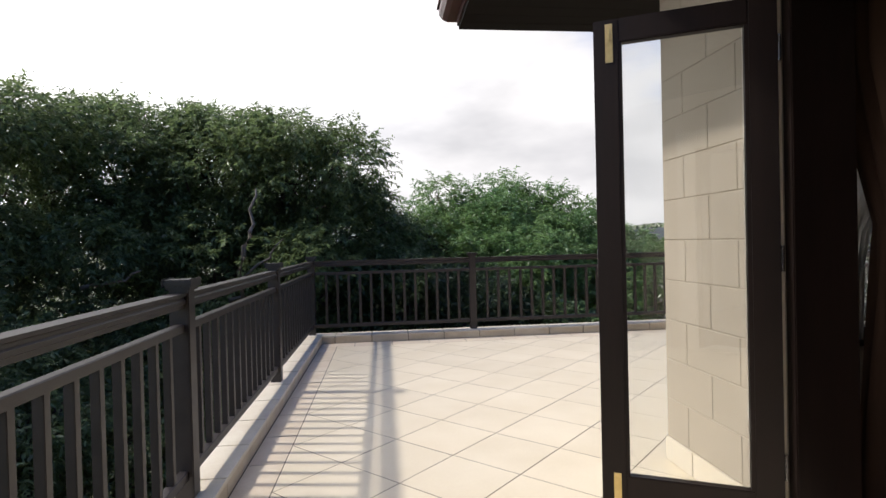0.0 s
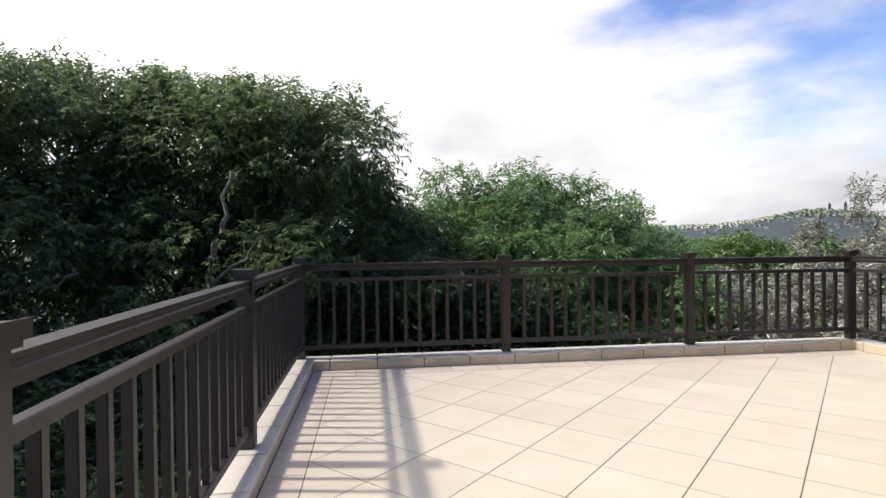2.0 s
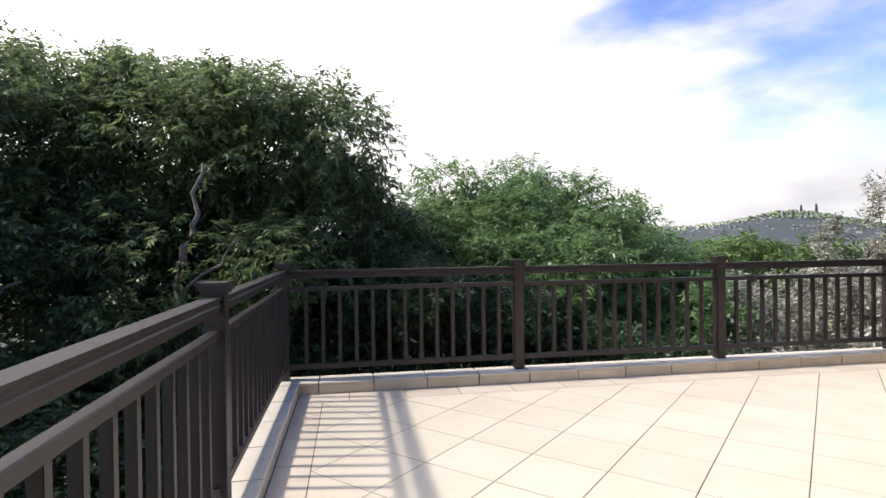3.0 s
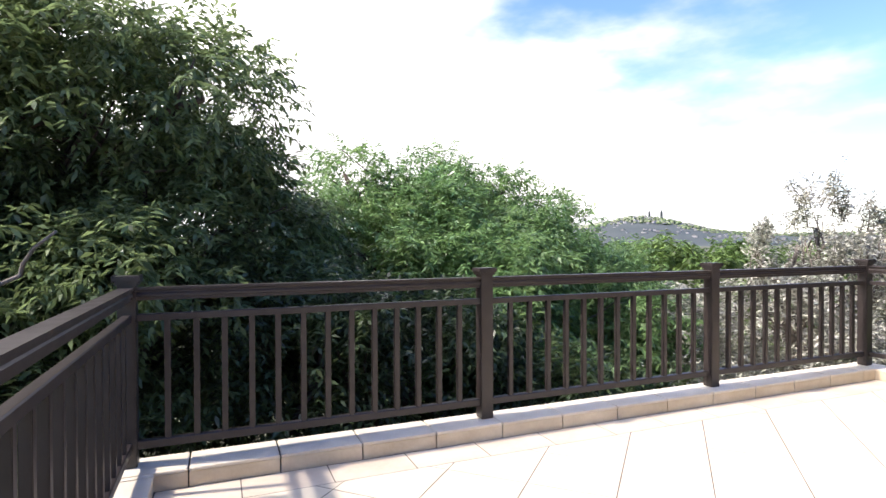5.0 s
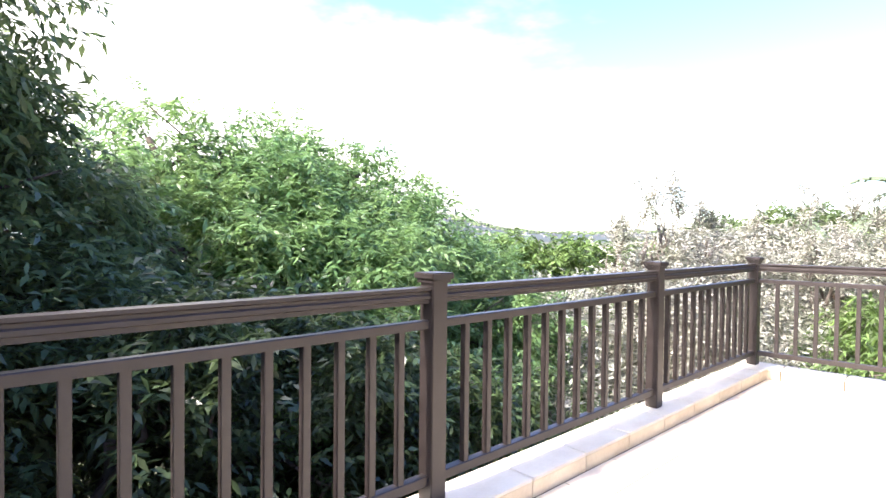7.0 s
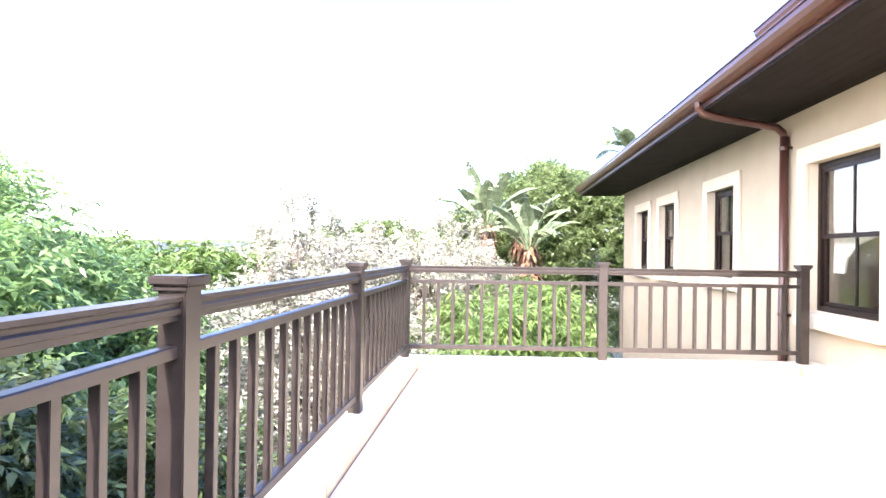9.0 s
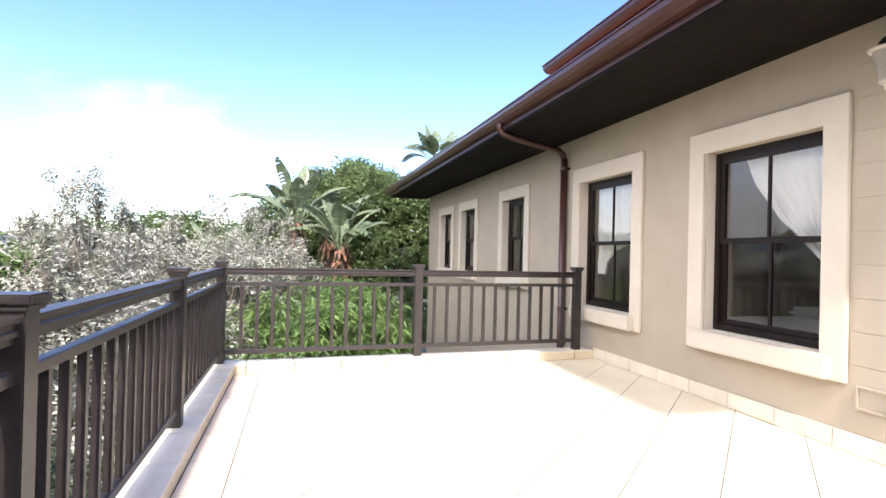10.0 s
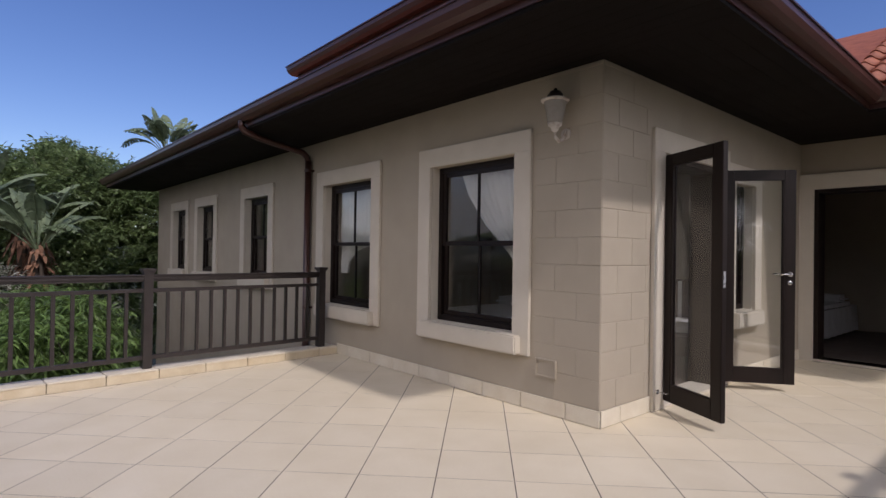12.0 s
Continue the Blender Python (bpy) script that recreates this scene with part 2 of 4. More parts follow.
def sweep(bm, profile, path, closed_profile=True, radii=None):
    """Carries a 2D profile (side, up) along a 3D path, mitred at its bends."""
    rings = []
    for i, p in enumerate(path):
        p = Vector(p)
        d0 = (p - Vector(path[i - 1])).normalized() if i else None
        d1 = (Vector(path[i + 1]) - p).normalized() if i + 1 < len(path) else None
        d = ((d0 or d1) + (d1 or d0)).normalized()
        up = Vector((0, 0, 1)) if abs(d.z) < 0.95 else Vector((1, 0, 0))
        side = d.cross(up).normalized()
        upv = side.cross(d).normalized()
        k = 1.0
        if d0 and d1:
            k = 1 / max(0.35, math.sqrt((1 + d0.dot(d1)) / 2))
        r = radii[i] if radii else 1.0
        rings.append([bm.verts.new(p + side * (a * r * k) + upv * (b * r)) for a, b in profile])
    n = len(profile)
    for r0, r1 in zip(rings, rings[1:]):
        for j in range(n if closed_profile else n - 1):
            bm.faces.new((r0[j], r0[(j + 1) % n], r1[(j + 1) % n], r1[j]))
    if closed_profile and n > 2:
        bm.faces.new(rings[0])
        bm.faces.new(list(reversed(rings[-1])))


def ring(r, n=8):
    return [(r * math.cos(2 * math.pi * i / n), r * math.sin(2 * math.pi * i / n)) for i in range(n)]


def lathe(bm, rows, n=20, at=(0, 0, 0)):
    """A turned body from rows of (radius, z)."""
    rs = [[bm.verts.new((at[0] + max(r, 0.0005) * math.cos(2 * math.pi * i / n), at[1] + max(r, 0.0005) * math.sin(2 * math.pi * i / n), at[2] + z)) for i in range(n)] for r, z in rows]
    for a, b in zip(rs, rs[1:]):
        for i in range(n):
            bm.faces.new((a[i], a[(i + 1) % n], b[(i + 1) % n], b[i]))
    bm.faces.new(list(reversed(rs[0])))
    bm.faces.new(rs[-1])


# ---- the plan ----
NWX, NY = 2.444, 2.443                  # the house's outer corner: its west wall's x and its north wall's y
NEX, SY = 14.95, -2.05                # its far end, and the bedroom wall that closes the terrace
TOP = 2.73                            # underside of the eaves
EAVE_N, EAVE_W, EAVE_S = 1.02, 0.96, 1.33   # how far they stand out


def wall_mesh(bm, along, a0, a1, near, far, z0, z1, holes):
    """A wall along x or y, between its two faces near and far, with square openings (b0, b1, z0, z1)."""
    cuts = sorted({a0, a1, *[h[0] for h in holes], *[h[1] for h in holes]})
    for p, q in zip(cuts, cuts[1:]):
        mid = (p + q) / 2
        spans, low = [], z0
        for h in sorted([h for h in holes if h[0] < mid < h[1]], key=lambda h: h[2]):
            spans.append((low, h[2]))
            low = h[3]
        spans.append((low, z1))
        for s, t in spans:
            if t - s > 0.001:
                if along == "x":
                    add_box(bm, (p, near, s), (q, far, t))
                else:
                    add_box(bm, (near, p, s), (far, q, t))
    bmesh.ops.remove_doubles(bm, verts=bm.verts, dist=0.0001)


def wall(name, *args):
    bm = bmesh.new()
    wall_mesh(bm, *args)
    return tagged(part(name, bm, M_WALL), "taupe painted block wall of the house", "wall", kind="structure")


WIN_Z1 = 2.135
WINDOWS = [(3.845, 0.60, 1.12), (6.035, 0.60, 1.12), (8.83, 0.84, 0.95), (11.34, 0.84, 0.95), (13.10, 0.84, 0.95)]   # centre x, sill z, width, on the north wall
holes_n = [(x - w / 2, x + w / 2, z, WIN_Z1) for x, z, w in WINDOWS]
DOOR = (0.42, 1.54, 0.02, 2.15)       # terrace door in the west wall
WWIN = (-0.46, 0.06, 0.72, 2.05)      # narrow window beside it
BDOOR = (0.60, 2.29, 0.03, 2.15)      # bedroom door
wall_n = wall("wall_north", "x", NWX, NEX, NY, NY - 0.25, -3.3, TOP + 0.02, holes_n)
wall_w = wall("wall_west", "y", SY, NY - 0.25, NWX, NWX + 0.25, -3.3, TOP + 0.02, [DOOR, WWIN])
wall_b = wall("wall_bedroom", "x", -0.6, NWX, SY, SY - 0.25, -3.3, TOP + 0.02, [BDOOR])
wall_e = wall("wall_east", "y", -6.0, NY - 0.25, NEX - 0.25, NEX, -3.3, TOP + 0.02, [])
wall_s = wall("wall_south", "x", -0.6, NEX, -6.25, -6.0, -3.3, TOP + 0.02, [])
wall_bw = wall("wall_bedroom_west", "y", -6.0, SY - 0.25, -0.6, -0.35, -3.3, TOP + 0.02, [])


def inside_wall(name, a, b):
    return tagged(box(name, a, b, M_INSIDE), "plain painted inside wall", "wall", kind="structure")


inside_wall("partition_east", (7.9, -6.0, 0), (8.05, NY - 0.25, TOP))
inside_wall("partition_south", (NWX + 0.25, SY - 0.25, 0), (7.9, SY, TOP))
tagged(box("room_floor", (NWX + 0.002, -5.99, -0.12), (NEX - 0.26, NY - 0.252, 0.018), M_CARPET), "dark carpet inside the house", "floor", kind="structure")
tagged(box("bedroom_floor", (-0.34, -5.99, -0.12), (NWX, SY - 0.002, 0.028), M_CARPET), "dark carpet of the bedroom", "floor", kind="structure")
tagged(box("ceiling", (NWX + 0.02, -6.2, TOP + 0.024), (NEX - 0.02, NY - 0.02, TOP + 0.12), M_INSIDE), "plain plaster ceiling inside the house", "ceiling", kind="structure")
tagged(box("ceiling_bedroom", (-0.58, -6.2, TOP + 0.026), (NWX, SY - 0.02, TOP + 0.12), M_INSIDE), "plain plaster ceiling of the bedroom", "ceiling", kind="structure")

# ---- terrace floor ----
TILE_BASE = -0.012
tagged(box("terrace_slab", (-0.18, SY - 0.02, -0.32), (6.44, 6.72, TILE_BASE), M_GROUT), "concrete terrace slab with grey grout", "floor", kind="structure")
EAST = ((6.005, 6.6), (6.315, 2.5))     # the east rail's line


def east_x(y):
    return EAST[0][0] + (EAST[0][1] - y) / (EAST[0][1] - EAST[1][1]) * (EAST[1][0] - EAST[0][0])


# ---- rails ----
POST_W, POST_TOP, KERB = 0.085, 1.08, 0.095
RAIL_PROFILE = [(-0.022, 0), (0.022, 0), (0.022, 0.016), (0.03, 0.02), (0.03, 0.034), (0.024, 0.04), (0.024, 0.05), (0.034, 0.056), (0.034, 0.068), (-0.034, 0.068), (-0.034, 0.056), (-0.024, 0.05), (-0.024, 0.04), (-0.03, 0.034), (-0.03, 0.02), (-0.022, 0.016)]


def rail_post(x, y, parent, rz=0):
    m = pose(x, y, 0, 0, 0, rz)
    h = POST_W / 2
    bm = bmesh.new()
    add_box(bm, (-h, -h, KERB), (h, h, POST_TOP - 0.03), 0.004, m)
    p = part("post", bm, M_RAIL, parent)
    bm = bmesh.new()
    add_box(bm, (-h - 0.010, -h - 0.010, POST_TOP - 0.045), (h + 0.010, h + 0.010, POST_TOP - 0.028), 0.003, m)
    add_box(bm, (-h - 0.020, -h - 0.020, POST_TOP - 0.028), (h + 0.020, h + 0.020, POST_TOP), 0.005, m)
    part("cap", bm, M_RAIL, p)


def railing(posts, label, skip_first=False):
    """A balustrade through the given posts: top rail, mid rail, bottom rail and square balusters between each pair."""
    e = empty("railing", posts[0][0], posts[0][1], 0)
    inv = e.matrix_world.inverted()
    rz = math.degrees(math.atan2(posts[-1][1] - posts[0][1], posts[-1][0] - posts[0][0]))
    for i, (x, y) in enumerate(posts):
        if not (skip_first and i == 0):
            rail_post(x, y, e, rz)
    for (x0, y0), (x1, y1) in zip(posts, posts[1:]):
        d = Vector((x1 - x0, y1 - y0, 0))
        length = d.length
        d.normalize()
        a, b = Vector((x0, y0, 0)) + d * POST_W / 2, Vector((x1, y1, 0)) - d * POST_W / 2
        bm = bmesh.new()
        sweep(bm, RAIL_PROFILE, [a + Vector((0, 0, 0.952)), b + Vector((0, 0, 0.952))])
        part("top_rail", bm, M_RAIL, e)
        for name, z, w, hh in (("mid_rail", 0.845, 0.021, 0.036), ("bottom_rail", 0.182, 0.021, 0.042)):
            bm = bmesh.new()
            sweep(bm, [(-w, 0), (w, 0), (w, hh - 0.004), (w - 0.004, hh), (-w + 0.004, hh), (-w, hh - 0.004)], [a + Vector((0, 0, z)), b + Vector((0, 0, z))])
            part(name, bm, M_RAIL, e)
        n = max(2, round(length / 0.150))
        bm = bmesh.new()
        add_box(bm, (-0.0155, -0.0155, 0.222), (0.0155, 0.0155, 0.846), 0.002)
        me = bpy.data.meshes.new("baluster")
        bm.to_mesh(me)
        bm.free()
        me.materials.append(M_RAIL)
        for k in range(1, n):
            ob = new("baluster", me)
            ob.matrix_world = Matrix.Translation(a + d * ((b - a).length * k / n)) @ pose(0, 0, 0, 0, 0, rz)
            ob.parent = e
    for o in e.children:
        o.matrix_parent_inverse = inv
    return tagged(e, label, "railing", "terrace railings")


railing([(0, -1.86), (0, 0.12), (0, 2.185), (0, 4.27), (0, 6.6)], "dark brown metal balustrade with square balusters on a tiled kerb")
railing([(0, 6.6), (2.05, 6.6), (4.07, 6.6), (6.005, 6.6)], "dark brown metal balustrade along the terrace edge before the trees", True)
railing([EAST[0], (east_x(4.625), 4.625), (east_x(2.645), 2.645)], "dark brown metal balustrade running up to the house wall", True)


# ---- windows ----
def window(name, m, w, h, label, sash=True):
    """A sash window in its cream surround. Its own x runs along the wall, y out of the wall, z up from the opening's sill."""
    e = new(name)
    e.matrix_world = m
    tw = 0.182
    bm = bmesh.new()
    for a, b in (((-w / 2 - tw, 0.002, -0.165), (-w / 2, 0.035, h)), ((w / 2, 0.002, -0.165), (w / 2 + tw, 0.035, h)), ((-w / 2 - tw, 0.002, h), (w / 2 + tw, 0.035, h + tw))):
        add_box(bm, a, b, 0.004)
    for s in (-1, 1):
        add_box(bm, (s * w / 2, -0.10, 0.0), (s * (w / 2 - 0.006), 0.001, h))
    part("surround", bm, M_TRIM, e, "cream plaster surround")
    bm = bmesh.new()
    add_box(bm, (-w / 2 - 0.095, 0.003, -0.16), (w / 2 + 0.095, 0.105, -0.002), 0.014)
    add_box(bm, (-w / 2 + 0.008, -0.10, -0.03), (w / 2 - 0.008, 0.01, 0.004))
    part("window_sill", bm, M_TRIM, e, "projecting cream sill")
    f = 0.055
    bm = bmesh.new()
    y0, y1 = -0.17, -0.085
    wi = w / 2 - 0.007
    for a, b in (((-wi, y0, 0.005), (-wi + f, y1, h)), ((wi - f, y0, 0.005), (wi, y1, h)), ((-wi + f, y0, h - f), (wi - f, y1, h)), ((-wi + f, y0, 0.005), (wi - f, y1, 0.005 + f))):
        add_box(bm, a, b, 0.004)
    fr = part("window_frame", bm, M_WOOD, e)
    for k, (z0, z1, yy) in enumerate(((h * 0.49, h - f, -0.125), (0.005 + f, h * 0.52, -0.150))):
        bm = bmesh.new()
        s = 0.045
        x0, x1 = -wi + f, wi - f
        for a, b in (((x0, yy, z0), (x0 + s, yy + 0.03, z1)), ((x1 - s, yy, z0), (x1, yy + 0.03, z1)), ((x0 + s, yy, z1 - s), (x1 - s, yy + 0.03, z1)), ((x0 + s, yy, z0), (x1 - s, yy + 0.03, z0 + s)), ((-0.013, yy + 0.004, z0 + s), (0.013, yy + 0.026, z1 - s))):
            add_box(bm, a, b, 0.003)
        part("sash", bm, M_WOOD, e)
        for xa, xb in ((x0 + s, -0.013), (0.013, x1 - s)):
            g = box("pane", (xa, yy + 0.012, z0 + s), (xb, yy + 0.016, z1 - s), M_GLASS, e)
            g.visible_shadow = False
    return tagged(e, label, "window", kind="structure")


for i, (x, z, w) in enumerate(WINDOWS):
    window("window_%d" % (i + 1), pose(x, NY, z), w, WIN_Z1 - z, "dark wooden sash window with four panes in a cream surround")
window("window_6", pose(NWX, (WWIN[0] + WWIN[1]) / 2, WWIN[2], 0, 0, 90), WWIN[1] - WWIN[0], WWIN[3] - WWIN[2], "narrow dark wooden sash window beside the terrace door")


# ---- doors ----
def surround(name, m, w, h):
    e = new(name)
    e.matrix_world = m
    tw = 0.19
    bm = bmesh.new()
    for a, b in (((-w / 2 - tw, 0.002, 0), (-w / 2, 0.035, h)), ((w / 2, 0.002, 0), (w / 2 + tw, 0.035, h)), ((-w / 2 - tw, 0.002, h), (w / 2 + tw, 0.035, h + tw))):
        add_box(bm, a, b, 0.004)
    part("surround", bm, M_TRIM, e, "cream plaster surround")
    bm = bmesh.new()
    f = 0.05
    for a, b in (((-w / 2 + 0.001, -0.262, 0.02), (-w / 2 + f, 0.004, h)), ((w / 2 - f, -0.262, 0.02), (w / 2 - 0.001, 0.004, h)), ((-w / 2 + f, -0.262, h - f), (w / 2 - f, 0.004, h - 0.001))):
        add_box(bm, a, b, 0.004)
    part("door_frame", bm, M_WOOD, e)
    bm = bmesh.new()
    add_box(bm, (-w / 2, -0.24, 0.002), (w / 2, 0.03, 0.03), 0.004)
    part("threshold", bm, M_TRIM, e)
    return tagged(e, "dark wooden door frame in a cream surround", "door frame", kind="structure")


surround("door_1", pose(NWX, (DOOR[0] + DOOR[1]) / 2, 0.0, 0, 0, 90), DOOR[1] - DOOR[0], DOOR[3])
surround("door_2", pose((BDOOR[0] + BDOOR[1]) / 2, SY, 0.0), BDOOR[1] - BDOOR[0], BDOOR[3])


def door_leaf(m, w, label, handle, bolts, sign=1):
    """A glazed leaf; its own x runs from the hinge to the free edge, z up."""
    e = new("door_leaf")
    e.matrix_world = m
    h, t = 2.05, 0.022
    bm = bmesh.new()
    for a, b in (((0, -t, 0), (0.10, t, h)), ((w - 0.10, -t, 0), (w, t, h)), ((0.10, -t, h - 0.10), (w - 0.10, t, h)), ((0.10, -t, 0), (w - 0.10, t, 0.15))):
        add_box(bm, a, b, 0.004)
    for s in (-1, 1):
        for a, b in (((0.10, s * 0.008, 0.15), (0.112, s * 0.018, h - 0.1)), ((w - 0.112, s * 0.008, 0.15), (w - 0.10, s * 0.018, h - 0.1))):
            add_box(bm, a, b)
    fr = part("leaf_frame", bm, M_WOOD, e)
    g = box("pane", (0.10, -0.003, 0.15), (w - 0.10, 0.003, h - 0.10), M_GLASS, e)
    g.visible_shadow = False
    if bolts:
        for z in (0.16, h - 0.02):
            bm = bmesh.new()
            add_box(bm, (w - 0.078, sign * (t + 0.0005), z - 0.16), (w - 0.048, sign * (t + 0.004), z), 0.001)
            add_box(bm, (w - 0.068, sign * (t + 0.003), z - 0.07), (w - 0.058, sign * (t + 0.010), z - 0.03), 0.002)
            part("flush_bolt", bm, M_BRASS, e, "brass flush bolt")
        bm = bmesh.new()
        add_box(bm, (w - 0.0005, -0.011, 0.98), (w + 0.002, 0.011, 1.10), 0.001)
        part("strike_plate", bm, M_CHROME, e, "steel strike plate in the leaf's edge")
    if handle:
        for s in (-1, 1):
            bm = bmesh.new()
            lathe(bm, [(0.024, 0), (0.024, 0.006), (0.010, 0.009), (0.010, 0.045), (0.0, 0.046)], 14)
            sweep(bm, ring(0.008, 8), [(0, 0, 0.042), (-0.05, 0.002, 0.044), (-0.115, 0.0, 0.040)])
            bmesh.ops.transform(bm, matrix=pose(w - 0.05, s * t, 1.05, -90 * s, 0, 0), verts=bm.verts)
            part("door_handle", bm, M_CHROME, e, "steel lever handle on a round rose", True)
            bm = bmesh.new()
            lathe(bm, [(0.022, 0), (0.022, 0.005), (0.012, 0.008), (0.0, 0.008)], 14)
            bmesh.ops.transform(bm, matrix=pose(w - 0.05, s * t, 0.97, -90 * s, 0, 0), verts=bm.verts)
            part("keyhole_rose", bm, M_CHROME, e, "steel keyhole rose", True)
    for z in (0.2, 1.0, 1.8):
        bm = bmesh.new()
        lathe(bm, [(0.009, z), (0.009, z + 0.1)], 8, (-0.006, -0.0, 0))
        part("hinge", bm, M_CHROME, e)
    return tagged(e, label, "door", "terrace door leaves")


LEAF_1, LEAF_2 = (NWX - 0.03, 1.53, 153.0), (NWX - 0.03, 0.41, 218.0)   # hinge and heading
door_leaf(pose(LEAF_1[0], LEAF_1[1], 0.075, 0, 0, LEAF_1[2]), 0.67, "open glazed dark wooden door leaf with brass flush bolts", False, True, 1)
door_leaf(pose(LEAF_2[0], LEAF_2[1], 0.075, 0, 0, LEAF_2[2]), 0.65, "open glazed dark wooden door leaf with a lever handle", True, False)

# ---- eaves ----
NG, WG, SG = NY + EAVE_N, NWX - EAVE_W, SY + EAVE_S     # gutter lines


SOFFIT_N = tagged(new("soffit_north"), "dark stained boarded soffit under the eaves", "soffit", kind="structure")
SOFFIT_S = tagged(new("soffit_bedroom"), "dark stained boarded soffit over the bedroom door", "soffit", kind="structure")


def boards(parent, x0, x1, y0, y1, along):
    """Tongued soffit boards with fine gaps."""
    w = 0.136
    a0, a1 = (y0, y1) if along == "x" else (x0, x1)
    n = round((a1 - a0) / w)
    for k in range(n):
        p, q = a0 + (a1 - a0) * k / n + 0.0012, a0 + (a1 - a0) * (k + 1) / n - 0.0012
        if along == "x":
            box("board", (x0, p, TOP), (x1, q, TOP + 0.018), M_SOFFIT, parent)
        else:
            box("board", (p, y0, TOP), (q, y1, TOP + 0.018), M_SOFFIT, parent)


boards(SOFFIT_N, WG, NEX + 0.6, NY - 0.02, NG, "x")
boards(SOFFIT_N, WG, NWX + 0.02, SG, NY - 0.02, "y")
boards(SOFFIT_S, -1.0, NWX + 0.02, SY - 0.02, SG, "x")
box("backing", (WG + 0.001, NY - 0.02, TOP + 0.0185), (NEX + 0.6, NG, TOP + 0.03), M_SOFFIT, SOFFIT_N)
box("backing", (WG + 0.001, SG, TOP + 0.0185), (NWX + 0.02, NY - 0.021, TOP + 0.03), M_SOFFIT, SOFFIT_N)
box("backing", (-1.0, SY - 0.02, TOP + 0.0185), (NWX + 0.02, SG - 0.001, TOP + 0.03), M_SOFFIT, SOFFIT_S)
# outer fascia and gutter follow the eaves' line
GUT_Z = TOP + 0.03
gl = [(-1.0, SG, 0), (WG, SG, 0), (WG, NG, 0), (NEX + 0.6, NG, 0), (NEX + 0.6, -6.6, 0)]
bm = bmesh.new()
sweep(bm, [(-0.012, -0.01), (0.012, -0.01), (0.012, 0.20), (-0.012, 0.20)], [(x, y, TOP + 0.04) for x, y, z in gl])
tagged(part("fascia", bm, M_GUTTER), "dark brown fascia board along the eaves", "fascia", kind="structure")
bm = bmesh.new()
GUTTER = [(0.013, 0.03), (0.075, 0.03), (0.105, 0.06), (0.125, 0.10), (0.128, 0.145), (0.14, 0.145), (0.14, 0.158), (0.122, 0.158), (0.118, 0.11), (0.10, 0.07), (0.072, 0.042), (0.013, 0.042)]
sweep(bm, [(-a, b) for a, b in GUTTER], [(x, y, TOP + 0.05) for x, y, z in gl])
tagged(part("gutter", bm, M_GUTTER), "brown moulded metal gutter along the eaves", "gutter", kind="structure")


def roof_plane(name, quad, mat, label):
    bm = bmesh.new()
    vs = [bm.verts.new(p) for p in quad]
    f = bm.faces.new(vs)
    r = bmesh.ops.extrude_face_region(bm, geom=[f])
    for v in r["geom"]:
        if isinstance(v, bmesh.types.BMVert):
            v.co.z += 0.06
    return tagged(part(name, bm, mat), label, "roof", kind="structure")


RZ = TOP + 0.21
roof_plane("roof_north", [(WG + 0.02, NG - 0.02, RZ), (NEX + 0.58, NG - 0.02, RZ), (NEX - 3.0, -1.6, RZ + 2.0), (WG + 3.6, -1.6, RZ + 2.0)], M_ROOF, "terracotta tiled roof slope")
roof_plane("roof_west", [(WG + 0.02, SG + 0.0, RZ), (WG + 0.02, NG - 0.02, RZ), (WG + 3.6, -1.6, RZ + 2.0), (WG + 3.6, -4.5, RZ + 2.0)], M_ROOF, "terracotta tiled roof slope")
roof_plane("roof_bedroom", [(-1.0, SG - 0.02, RZ), (WG + 0.02, SG - 0.02, RZ), (WG + 2.2, -4.3, RZ + 1.75), (-1.0, -4.3, RZ + 1.75)], M_ROOF, "terracotta tiled roof slope")
# raised upper roof with its own eaves
UX, UY, UZ, UW = 7.10, 2.6, 3.61, 3.5
tagged(box("upper_wall", (UW + 0.7, -3.6, RZ + 0.1), (UX - 0.7, UY - 0.75, UZ), M_WALL), "taupe wall of the raised roof lantern", "wall", kind="structure")
bm = bmesh.new()
add_box(bm, (UW, -4.4, UZ), (UX, UY, UZ + 0.02))
tagged(part("upper_soffit", bm, M_SOFFIT), "dark soffit of the upper roof", "soffit", kind="structure")
bm = bmesh.new()
sweep(bm, [(-0.012, 0.02), (0.012, 0.02), (0.012, 0.2), (-0.012, 0.2)], [(UW, -4.4, UZ), (UW, UY, UZ), (UX, UY, UZ), (UX, -4.4, UZ)])
sweep(bm, [(-a, b) for a, b in GUTTER], [(UW, -4.4, UZ + 0.03), (UW, UY, UZ + 0.03), (UX, UY, UZ + 0.03), (UX, -4.4, UZ + 0.03)])
tagged(part("upper_gutter", bm, M_GUTTER), "dark brown gutter and fascia of the upper roof", "gutter", kind="structure")
roof_plane("upper_roof", [(UW + 0.02, UY - 0.02, UZ + 0.2), (UX - 0.02, UY - 0.02, UZ + 0.2), (UX - 1.5, -1.0, UZ + 1.5), (UW + 1.5, -1.0, UZ + 1.5)], M_ROOF, "terracotta tiled upper roof")

# ---- ground and distance ----
tagged(box("ground", (-1200, -1200, -4.3), (2500, 2500, -3.4), M_GROUND), "garden soil and grass sloping to the valley", "ground", kind="structure")


